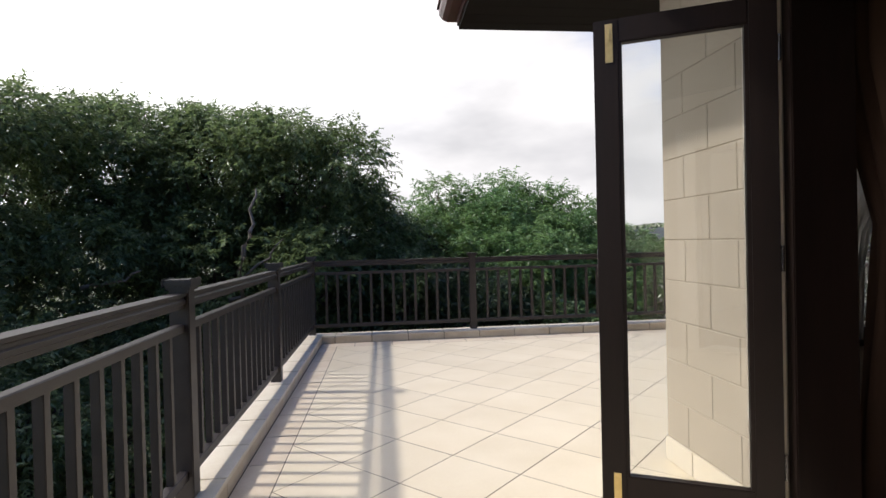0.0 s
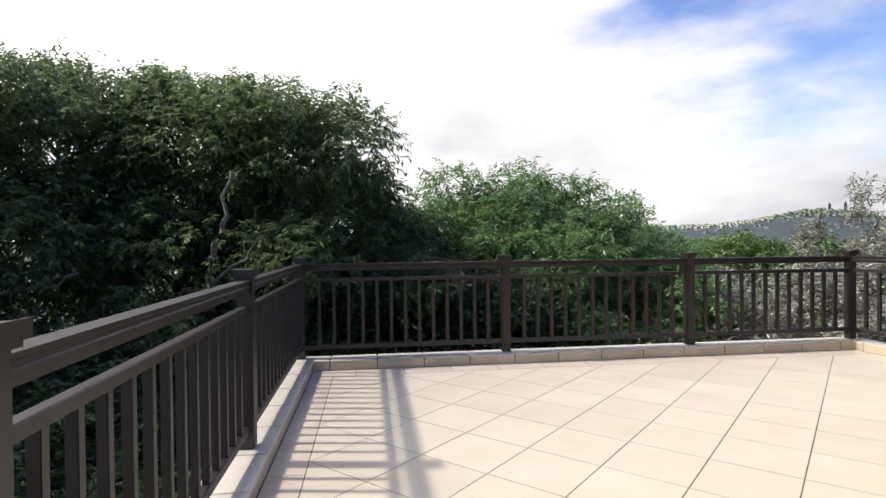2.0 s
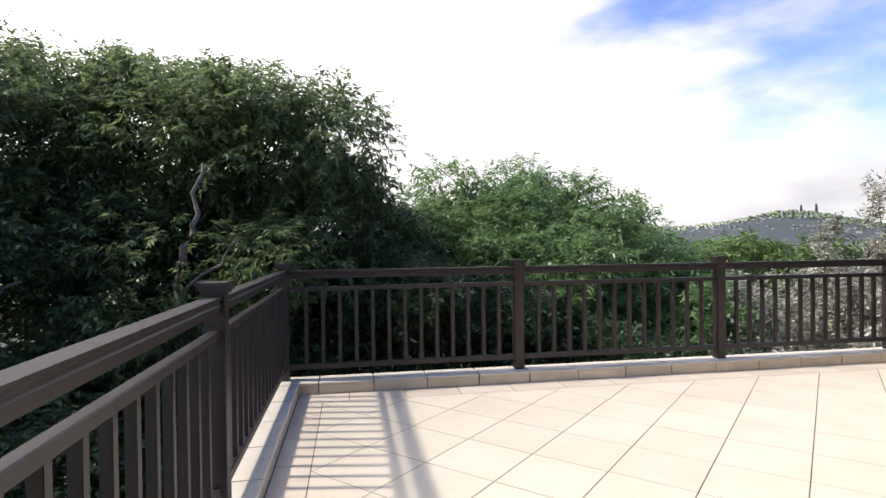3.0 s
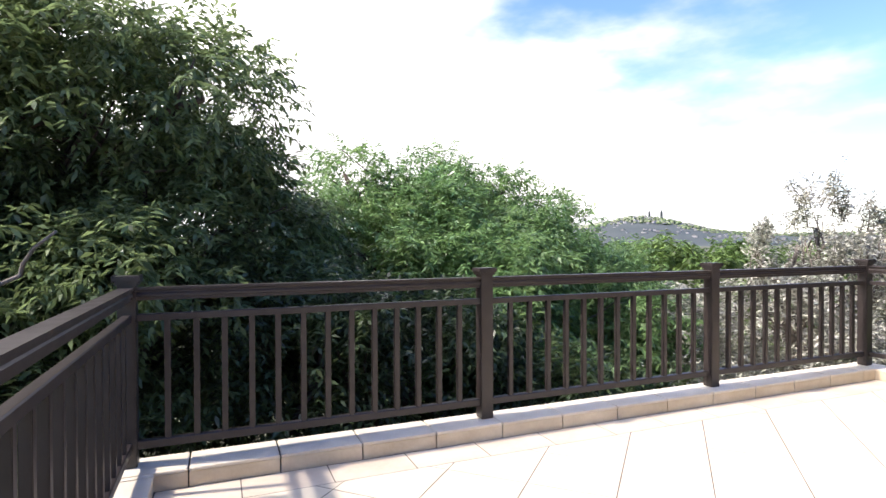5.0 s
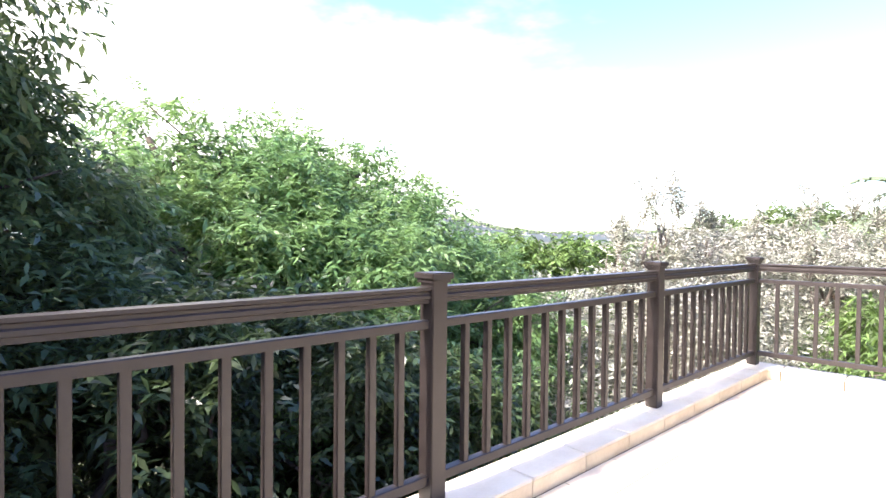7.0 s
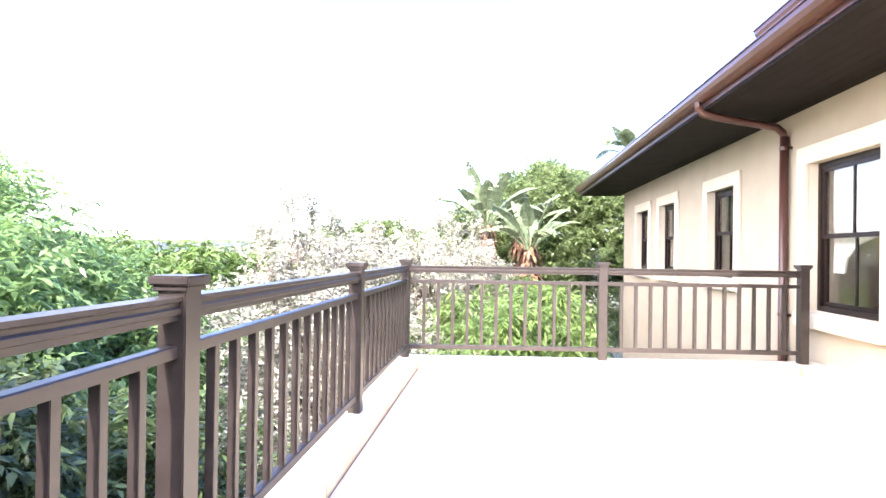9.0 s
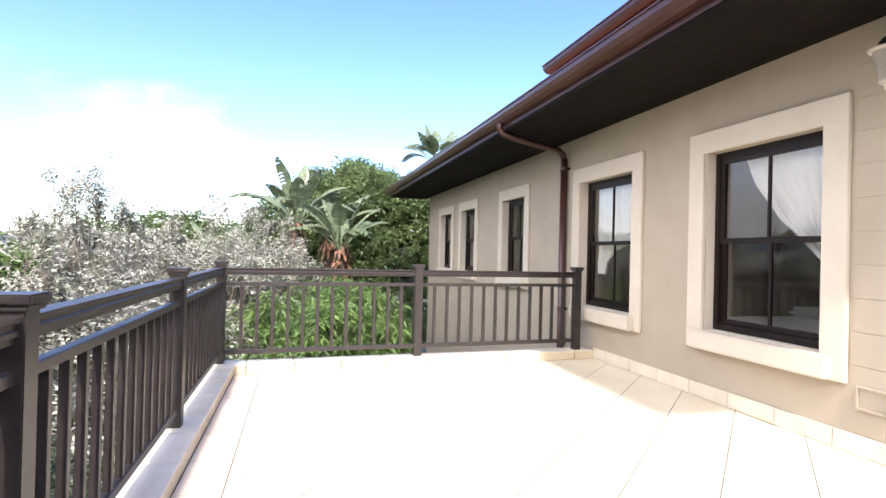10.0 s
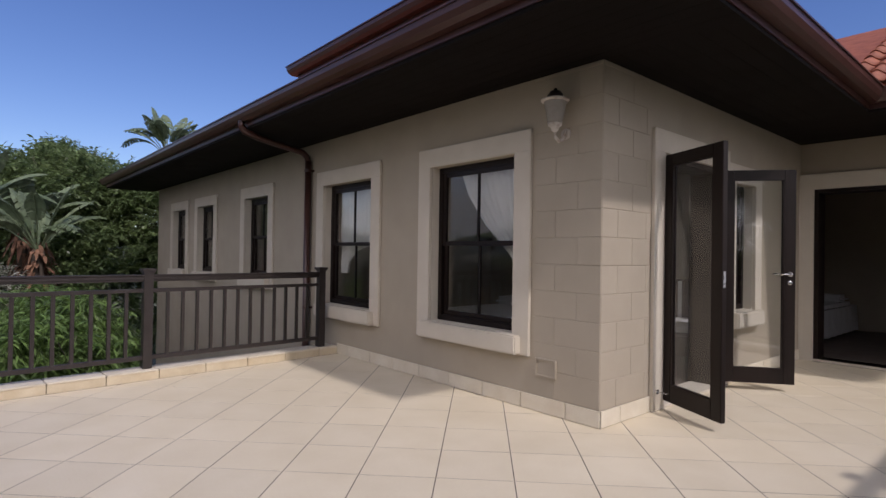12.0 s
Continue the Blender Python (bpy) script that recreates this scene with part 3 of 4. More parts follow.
# ---- trees ----
def leaf_mesh(name, centres, ways, count, length, width, droop, spread, mat, parent, rng, label=""):
    """Sprays of folded leaflets: count leaflets about each centre, along its way, hanging by droop."""
    n = len(centres)
    c = np.repeat(centres, count, 0)
    w = np.repeat(ways, count, 0)
    k = np.tile(np.arange(count) / max(1, count - 1), n)[:, None]
    rnd = rng.normal(size=(n * count, 3))
    side = np.cross(w, (0.0, 0.0, 1.0)) + 1e-4
    side /= np.linalg.norm(side, axis=1)[:, None]
    flip = np.where(np.tile(np.arange(count) % 2, n) > 0, 1.0, -1.0)[:, None]
    start = c + w * (k - 0.4) * spread + np.array((0, 0, -1.0)) * (k ** 2) * spread * droop * 0.5
    d = w * 0.55 + side * flip * 0.8 + rnd * 0.35 + np.array((0, 0, -1.0)) * droop
    d /= np.linalg.norm(d, axis=1)[:, None]
    s = np.cross(d, rnd * 0.5 + np.array((0, 0, 1.0)))
    s /= np.linalg.norm(s, axis=1)[:, None]
    up = np.cross(s, d)
    size = rng.uniform(0.7, 1.25, (n * count, 1))
    a = start
    tip = start + d * length * size + np.array((0, 0, -0.25)) * length * size * droop
    mid = start + d * length * size * 0.45
    l = mid + s * width * size * 0.5 + up * width * 0.22
    r = mid - s * width * size * 0.5 + up * width * 0.22
    v = np.stack((a, l, tip, r), 1).reshape(-1, 3)
    f = np.arange(len(v)).reshape(-1, 4)
    me = bpy.data.meshes.new(name)
    me.vertices.add(len(v))
    me.vertices.foreach_set("co", v.ravel())
    me.loops.add(len(f) * 4)
    me.loops.foreach_set("vertex_index", f.ravel())
    me.polygons.add(len(f))
    me.polygons.foreach_set("loop_start", np.arange(len(f)) * 4)
    me.materials.append(mat)
    me.update(calc_edges=True)
    ob = new(name, me)
    ob.parent = parent
    if label:
        ob["label"] = label
    ob["kind"] = "stuff"
    return ob


def crown_points(blobs, per_m2, rng, fill=0.3):
    """Points near the skins of overlapping, knobbly blobs, and some within, with the way out at each."""
    pts, ways = [], []
    for x, y, z, r, q in blobs:
        n = int(per_m2 * 4 * math.pi * r * r)
        d = rng.normal(size=(n, 3))
        d /= np.linalg.norm(d, axis=1)[:, None]
        lumps = np.array([noise.noise(Vector((p[0] * 2.3 + x, p[1] * 2.3 + y, p[2] * 2.3 + z))) + 0.5 * noise.noise(Vector((p[0] * 6 + x, p[1] * 6 + y, p[2] * 6 + z))) for p in d])
        keep = lumps > -0.34
        rad = r * (1 + 0.33 * lumps) * np.where(rng.random(n) < fill, rng.uniform(0.4, 0.9, n), rng.uniform(0.88, 1.06, n))
        p = np.array((x, y, z)) + d * rad[:, None] * np.array((1, 1, q))
        pts.append(p[keep])
        ways.append(d[keep])
    p, w = np.concatenate(pts), np.concatenate(ways)
    inside = np.zeros(len(p), bool)
    for x, y, z, r, q in blobs:
        inside |= np.linalg.norm((p - np.array((x, y, z))) / np.array((1, 1, q)), axis=1) < 0.5 * r
    return p[~inside], w[~inside]


def limb(bm, a, b, r0, r1, rng, n=6, wander=0.12):
    a, b = Vector(a), Vector(b)
    path, radii = [], []
    for i in range(n + 1):
        t = i / n
        off = Vector(rng.normal(size=3)) * wander * (b - a).length * 0.3 * math.sin(math.pi * t)
        path.append(a.lerp(b, t) + off)
        radii.append(r0 + (r1 - r0) * t)
    sweep(bm, ring(1.0, 7), path, True, radii)
    return path


def tree(name, base, fork, blobs, leaf, mat, label, seed, trunk_r=0.16, density=55, bark=None, fill=0.3, bare=(), sprigs=0):
    rng = np.random.default_rng(seed)
    limbs, extra = blobs, []
    for x, y, z, r, q in blobs:
        if r > 0.7:
            for k in range(6):
                d = rng.normal(size=3)
                d[2] = abs(d[2]) * 0.9 + 0.15
                d /= np.linalg.norm(d)
                extra.append((x + d[0] * r * 0.86, y + d[1] * r * 0.86, z + d[2] * r * q * 0.86, r * rng.uniform(0.24, 0.40), 0.8))
    blobs = [(x, y, z, r * (0.93 if r > 0.7 else 1), q) for x, y, z, r, q in blobs] + extra
    e = empty(name, *base)
    inv = e.matrix_world.inverted()
    bm = bmesh.new()
    limb(bm, base, fork, trunk_r, trunk_r * 0.7, rng, 6, 0.15)
    part("trunk", bm, bark or M_BARK, e, "", True)
    for x, y, z, r, q in limbs:
        bm = bmesh.new()
        path = limb(bm, fork, (x, y, z), trunk_r * 0.5, 0.03, rng, 7, 0.3)
        for k in range(6):
            d = Vector(rng.normal(size=3)).normalized()
            s = path[2 + k % 5]
            limb(bm, s, Vector((x, y, z)) + d * r * 0.85, 0.028, 0.006, rng, 5, 0.25)
        part("limb", bm, bark or M_BARK, e, "", True)
    for a, b, r0, r1 in bare:
        bm = bmesh.new()
        limb(bm, a, b, r0, r1, rng, 7, 0.18)
        part("limb", bm, M_TWIG, e, "pale bare limb", True)
    p, w = crown_points(blobs, density, rng, fill)
    # upright shoots with tufts of leaves stand out of the crown
    for k in range(sprigs):
        x, y, z, rad, q = limbs[k % len(limbs)]
        if z < 0:
            continue
        a, out = rng.uniform(0, 6.283), rad * rng.uniform(0.1, 0.85)
        foot = np.array((x + out * math.cos(a), y + out * math.sin(a), z + rad * q * 0.6))
        tip = foot + np.array((rng.normal() * 0.10, rng.normal() * 0.10, rng.uniform(0.25, 0.68)))
        bm = bmesh.new()
        limb(bm, foot, tip, 0.008, 0.003, rng, 4, 0.2)
        part("shoot", bm, bark or M_BARK, e, "", True)
        u = rng.uniform(0.15, 1.0, 16)[:, None]
        p = np.concatenate((p, foot + (tip - foot) * u + rng.normal(size=(16, 3)) * 0.045))
        w = np.concatenate((w, rng.normal(size=(16, 3)) * 0.5 + (0, 0, 0.7)))
    w = w + rng.normal(size=w.shape) * 0.45
    w /= np.linalg.norm(w, axis=1)[:, None]
    leaf_mesh("crown", p, w, leaf[0], leaf[1], leaf[2], leaf[3], leaf[4], mat, e, rng)
    for o in e.children:
        o.matrix_parent_inverse = inv
    return tagged(e, label, "tree" if "tree" in name else "shrub")


# leaf: leaflets a spray, length, width, droop, spray length
tree("tree", (-2.2, 9.9, -3.4), (-1.9, 9.4, 0.2), [(0.32, 8.55, 2.5, 0.70, 0.85), (-0.62, 8.8, 2.35, 1.05, 0.9), (-1.7, 9.2, 2.35, 1.3, 0.9), (-2.4, 9.4, 3.0, 0.75, 0.8), (-0.95, 9.0, 3.0, 0.62, 0.8), (-3.5, 9.0, 2.55, 1.3, 0.9), (0.75, 8.9, 1.4, 0.55, 1.2), (-0.05, 8.5, 0.7, 1.1, 1.0), (0.75, 8.9, 0.45, 0.85, 1.1), (0.9, 9.5, 0.95, 0.9, 1.0), (0.1, 9.3, 1.5, 1.0, 1.0), (1.35, 9.8, 0.3, 0.9, 1.1), (-1.0, 9.6, 1.2, 1.1, 1.0), (-1.6, 8.5, 0.5, 1.5, 1.0), (-3.3, 8.4, 0.6, 1.5, 1.0), (-0.7, 8.4, -1.2, 1.5, 1.1), (-2.8, 8.3, -1.2, 1.6, 1.1), (-2.0, 10.2, 1.4, 1.8, 1.0)],
     (13, 0.088, 0.031, 0.45, 0.30), M_LEAF_A, "tall dark green tree with drooping compound leaves", 11, 0.16, 72, None, 0.22, [((-1.35, 7.35, -0.6), (-0.95, 7.15, 1.1), 0.05, 0.035), ((-0.95, 7.15, 1.1), (-0.78, 7.2, 2.0), 0.035, 0.012), ((-1.12, 7.2, 0.62), (-0.42, 7.1, 1.32), 0.022, 0.008), ((-2.9, 6.95, 0.75), (-2.2, 7.0, 0.95), 0.03, 0.012)])
tree("tree", (-5.6, 6.6, -3.4), (-5.3, 6.4, 0.3), [(-4.7, 7.7, 2.35, 1.4, 0.9), (-3.9, 8.1, 2.95, 0.7, 0.8), (-5.6, 5.6, 2.1, 1.6, 0.95), (-4.6, 7.3, 0.6, 1.4, 1.0), (-4.4, 5.4, 0.2, 1.3, 1.0), (-4.6, 3.4, 0.6, 1.4, 1.0), (-5.2, 2.8, 2.2, 1.5, 0.9), (-4.4, 6.6, -1.2, 1.5, 1.1), (-4.2, 3.9, -1.2, 1.5, 1.1)],
     (13, 0.088, 0.031, 0.45, 0.30), M_LEAF_A, "broad dark green tree with drooping leaves beyond the railing", 12, 0.16, 62, None, 0.22)
# leaf colour here already holds the shade of the trees above
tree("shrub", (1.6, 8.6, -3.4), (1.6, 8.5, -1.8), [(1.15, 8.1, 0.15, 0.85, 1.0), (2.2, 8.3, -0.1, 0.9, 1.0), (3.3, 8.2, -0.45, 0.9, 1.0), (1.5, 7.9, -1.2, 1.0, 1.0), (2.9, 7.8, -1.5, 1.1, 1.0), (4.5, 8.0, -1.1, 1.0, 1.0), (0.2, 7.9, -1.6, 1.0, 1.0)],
     (13, 0.080, 0.029, 0.35, 0.30), M_LEAF_S, "dense green shrub filling the gap below the trees, leaf colour darkened for their shade", 14, 0.07, 66)
tree("shrub", (-2.4, 5.4, -3.4), (-2.4, 5.4, -2.2), [(-1.7, 7.5, -0.3, 1.0, 1.0), (-2.9, 6.6, -0.4, 1.1, 1.0), (-1.7, 6.1, -1.3, 1.1, 1.0), (-2.7, 4.9, -1.0, 1.1, 1.0), (-2.3, 3.3, -1.5, 1.2, 1.0), (-3.7, 5.3, -0.2, 1.1, 1.0), (-3.6, 3.6, -0.6, 1.1, 1.0)],
     (13, 0.080, 0.029, 0.35, 0.30), M_LEAF_A, "dense dark shrub in the shade under the tall trees", 15, 0.07, 50)
# undergrowth darkened by its leaf colour, in place of shade
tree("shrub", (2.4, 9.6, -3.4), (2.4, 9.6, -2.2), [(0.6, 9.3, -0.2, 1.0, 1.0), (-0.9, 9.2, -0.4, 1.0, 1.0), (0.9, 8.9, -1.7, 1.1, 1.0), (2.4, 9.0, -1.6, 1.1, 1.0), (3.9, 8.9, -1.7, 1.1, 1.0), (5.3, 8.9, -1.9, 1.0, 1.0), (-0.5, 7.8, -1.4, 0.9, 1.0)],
     (13, 0.080, 0.029, 0.35, 0.30), M_LEAF_S, "dense undergrowth closing the gaps between trunks, shade put into its leaf colour", 16, 0.07, 50)
tree("tree", (3.6, 11.0, -3.4), (3.5, 10.8, -0.2), [(3.4, 10.9, 1.1, 1.25, 0.95), (2.05, 10.9, 2.2, 0.42, 1.1), (2.8, 11.0, 2.15, 0.36, 1.0), (3.6, 11.1, 2.35, 0.42, 0.9), (4.5, 10.8, 2.05, 0.42, 0.9), (5.3, 10.8, 1.75, 0.4, 0.9), (2.6, 10.7, 1.1, 1.05, 1.0), (1.5, 9.8, 1.45, 0.34, 1.5), (4.8, 10.4, 0.8, 1.15, 1.0), (3.2, 9.6, 0.2, 1.3, 1.0), (4.9, 9.5, -0.3, 1.3, 1.0), (2.5, 9.6, -0.5, 1.05, 1.1), (3.6, 9.2, -1.2, 1.4, 1.1), (5.7, 10.1, 0.2, 1.0, 1.0)],
     (15, 0.092, 0.030, 0.40, 0.36), M_LEAF_B, "bright green tree with feathery compound leaves", 13, 0.12, 66)
SHRUB = (8, 0.078, 0.024, 0.12, 0.20)
tree("shrub", (8.4, 8.9, -3.4), (8.4, 8.8, -1.4), [(7.4, 8.3, 0.15, 0.85, 0.9), (8.8, 8.5, 0.40, 0.80, 1.0), (9.8, 8.0, 0.35, 0.85, 0.9), (7.2, 7.9, -0.8, 1.1, 1.0), (9.0, 7.7, -0.6, 1.2, 1.0), (8.55, 8.75, 1.45, 0.22, 2.2), (8.9, 8.6, 1.3, 0.2, 2.0), (8.2, 8.75, 1.2, 0.22, 1.8), (7.7, 8.9, 1.0, 0.2, 2.0), (9.6, 8.3, 1.15, 0.2, 2.0), (9.2, 8.4, 1.2, 0.2, 1.8), (10.1, 8.0, 1.05, 0.18, 1.8), (7.1, 8.5, 0.85, 0.18, 1.8)],
     SHRUB, M_LEAF_C, "tall silvery shrub with pale dry leaves and flowers", 21, 0.06, 70, M_TWIG, 0.4, (), 46)
tree("shrub", (11.0, 7.0, -3.4), (11.0, 7.0, -1.4), [(10.6, 7.2, 0.45, 0.9, 0.9), (11.8, 6.7, 0.55, 0.95, 0.9), (11.0, 6.6, -0.7, 1.2, 1.0), (12.8, 6.2, 0.35, 0.9, 0.9), (12.6, 6.4, -0.8, 1.1, 1.0), (11.4, 6.9, 1.3, 0.24, 1.8), (10.6, 7.2, 1.25, 0.24, 1.6), (12.2, 6.6, 1.25, 0.22, 1.6), (12.9, 6.2, 1.05, 0.22, 1.6)],
     SHRUB, M_LEAF_C, "silvery shrub with pale leaves beyond the railing", 22, 0.06, 60, M_TWIG, 0.4, (), 36)
tree("shrub", (6.4, 9.4, -3.4), (6.4, 9.4, -1.6), [(6.3, 9.0, -0.1, 0.9, 0.95), (6.9, 8.6, -1.1, 1.1, 1.0), (5.9, 8.4, -1.3, 1.1, 1.0)],
     SHRUB, M_LEAF_C, "grey-leaved shrub below the terrace edge", 23, 0.06, 66, M_TWIG, 0.4, (), 6)
tree("shrub", (9.2, 4.6, -3.4), (9.2, 4.6, -1.9), [(8.6, 5.4, -0.30, 0.85, 0.85), (9.7, 4.95, -0.2, 0.9, 0.85), (8.7, 4.95, -0.6, 0.8, 0.9), (10.6, 5.4, -0.15, 0.9, 0.9), (8.3, 5.1, -1.4, 0.9, 1.0), (10.9, 4.75, -0.3, 0.85, 0.9), (8.0, 5.9, -0.6, 0.7, 0.9), (9.3, 6.2, -0.35, 0.8, 0.9)],
     (10, 0.17, 0.027, 0.5, 0.26), M_LEAF_D, "green leafy shrub with long narrow leaves below the railing", 24, 0.05, 36, M_TWIG)
tree("tree", (7.6, 13.6, -3.4), (7.6, 13.5, -0.8), [(6.9, 13.0, 0.35, 1.25, 0.85), (8.3, 12.6, 0.3, 1.1, 0.85), (7.4, 12.4, -0.7, 1.4, 1.0), (9.6, 12.6, 0.1, 1.1, 0.85), (9.2, 12.0, -0.9, 1.4, 1.0)],
     (9, 0.18, 0.05, 0.5, 0.3), M_LEAF_B, "low green tree behind the shrubs", 25, 0.1, 32)
tree("shrub", (9.8, 10.7, -3.4), (9.8, 10.7, -1.4), [(9.3, 10.9, 0.4, 0.95, 0.85), (8.3, 11.5, 0.45, 0.9, 0.85), (10.6, 10.4, 0.4, 0.9, 0.85), (9.9, 10.0, -0.7, 1.1, 1.0), (11.6, 10.0, 0.0, 0.9, 0.9)],
     (9, 0.15, 0.045, 0.5, 0.28), M_LEAF_D, "yellow-green leafy shrub behind the silvery bushes", 29, 0.06, 40, M_TWIG)
tree("tree", (13.5, 11.0, -3.4), (13.5, 11.0, -0.8), [(12.4, 11.0, 0.2, 1.3, 0.85), (14.2, 10.4, 0.35, 1.4, 0.85), (13.2, 10.0, -0.9, 1.5, 1.0), (15.6, 9.4, 0.3, 1.4, 0.85)],
     (8, 0.18, 0.06, 0.4, 0.3), M_LEAF_C, "pale grey-green tree in the garden", 26, 0.1, 26, M_TWIG)
tree("tree", (20.5, 4.6, -3.4), (20.3, 4.6, 0.2), [(19.6, 4.4, 2.6, 1.8, 0.8), (21.2, 3.2, 2.9, 1.8, 0.85), (19.8, 2.6, 1.6, 1.9, 1.0), (20.2, 5.8, 1.7, 1.7, 0.9), (19.2, 4.6, 0.4, 1.9, 1.0), (18.8, 2.6, 0.0, 1.8, 1.1), (18.6, 1.2, 2.2, 1.6, 1.0), (20.5, 7.2, 0.4, 1.8, 0.9)],
     (11, 0.15, 0.06, 0.3, 0.4), M_LEAF_A, "big dark green tree behind the end of the house", 27, 0.2, 46)
tree("tree", (21.5, 11.5, -3.4), (21.5, 11.5, -0.4), [(21.0, 10.2, 0.7, 1.9, 0.8), (22.0, 12.6, 0.4, 1.9, 0.8), (20.0, 9.6, -0.6, 1.9, 0.9), (21.0, 12.4, -1.0, 2.0, 0.9)],
     (8, 0.24, 0.09, 0.3, 0.4), M_LEAF_A, "spreading dark green tree in the distance", 28, 0.15, 22)


def strelitzia(x, y, z0, z1, seed, size=1.0, label="giant strelitzia with torn paddle leaves and dry brown sheaths"):
    """A fan of long paddle leaves, torn into strips, on a stem wrapped in dry leaf bases."""
    rng = np.random.default_rng(seed)
    e = empty("strelitzia", x, y, z0)
    bm = bmesh.new()
    limb(bm, (0, 0, 0), (0, 0, z1 - z0), 0.16, 0.12, rng, 6, 0.03)
    part("trunk", bm, M_BARK, e, "", True)
    v, f = [], []
    for k in range(70):
        a = rng.uniform(0, 6.28)
        h = z1 - z0 + rng.uniform(-0.75, 0.25)
        r0, ln = rng.uniform(0.08, 0.17), rng.uniform(0.35, 0.8)
        c, s = math.cos(a), math.sin(a)
        i = len(v)
        up = rng.uniform(-0.9, 0.5)
        for t, w in ((0, 0.03), (0.6, 0.045), (1, 0.008)):
            px, pz = r0 + 0.35 * t * ln, h + up * t * ln * 0.8 - 0.25 * t * t
            v += [(px * c - w * s, px * s + w * c, pz), (px * c + w * s, px * s - w * c, pz)]
        f += [[i, i + 1, i + 3, i + 2], [i + 2, i + 3, i + 5, i + 4]]
    dry = link_mesh("dry_sheath", v, f, M_DRY, e)
    dry["kind"] = "stuff"
    for k in range(17):
        a = k * 2.4 + rng.uniform(-0.3, 0.3)
        lean = rng.uniform(0.25, 1.5)
        c, s = math.cos(a), math.sin(a)
        stem = rng.uniform(0.45, 0.8) * size
        blade = rng.uniform(0.8, 1.1) * size
        width = 0.19 * size
        v, f = [], []
        N = 16
        spine = []
        for j in range(N + 5):
            t = j / (N + 4)
            ang = lean * (0.55 + 1.1 * t * t)
            if j == 0:
                p = Vector((0.05 * c, 0.05 * s, z1 - z0))
            else:
                st = (stem + blade) / (N + 4)
                p = spine[-1] + Vector((math.sin(ang) * c, math.sin(ang) * s, math.cos(ang))) * st
            spine.append(p)
        bm = bmesh.new()
        sweep(bm, ring(0.016, 5), spine[:N + 4:3])
        leaf = part("leaf_stalk", bm, M_LEAF_E, e)
        first = int((N + 4) * stem / (stem + blade))
        side = Vector((-s, c, 0))
        for j in range(first, N + 4):
            t0 = (j - first) / (N + 4 - first)
            w = width * math.sin(math.pi * min(1, 0.12 + 0.9 * t0)) ** 0.6
            d = spine[j + 1] - spine[j]
            nrm = side.cross(d).normalized()
            for sg in (-1, 1):
                droop = 0.18 + 0.25 * t0 + rng.uniform(-0.06, 0.06)
                gap = 0.62 if rng.random() < 0.22 else 1.0
                i = len(v)
                tipv = side * sg * w * rng.uniform(0.94, 1.04) + Vector((0, 0, -w * droop))
                midv = side * sg * w * 0.5 + Vector((0, 0, w * 0.08))
                v += [tuple(spine[j]), tuple(spine[j + 1]), tuple(spine[j] + d * gap + d * 0.2 + midv), tuple(spine[j] + d * 0.2 + midv), tuple(spine[j] + d * gap + d * 0.4 + tipv), tuple(spine[j] + d * 0.4 + tipv)]
                f += [[i, i + 1, i + 2, i + 3], [i + 3, i + 2, i + 4, i + 5]]
        b = link_mesh("blade", v, f, M_LEAF_E, leaf)
        b["kind"] = "stuff"
    return tagged(e, label, "palm-like plant", "strelitzias")


strelitzia(14.6, 4.85, -3.4, 1.2, 31, 0.95)
strelitzia(15.5, 6.0, -3.4, 1.85, 32, 1.1)
strelitzia(16.8, 5.0, -3.4, 1.5, 33, 1.0)
strelitzia(22.6, 3.4, -3.4, 2.9, 34, 1.2)
strelitzia(22.4, 0.4, -3.4, 4.7, 35, 1.3)
strelitzia(15.9, 7.9, -3.4, 0.4, 36, 1.0)


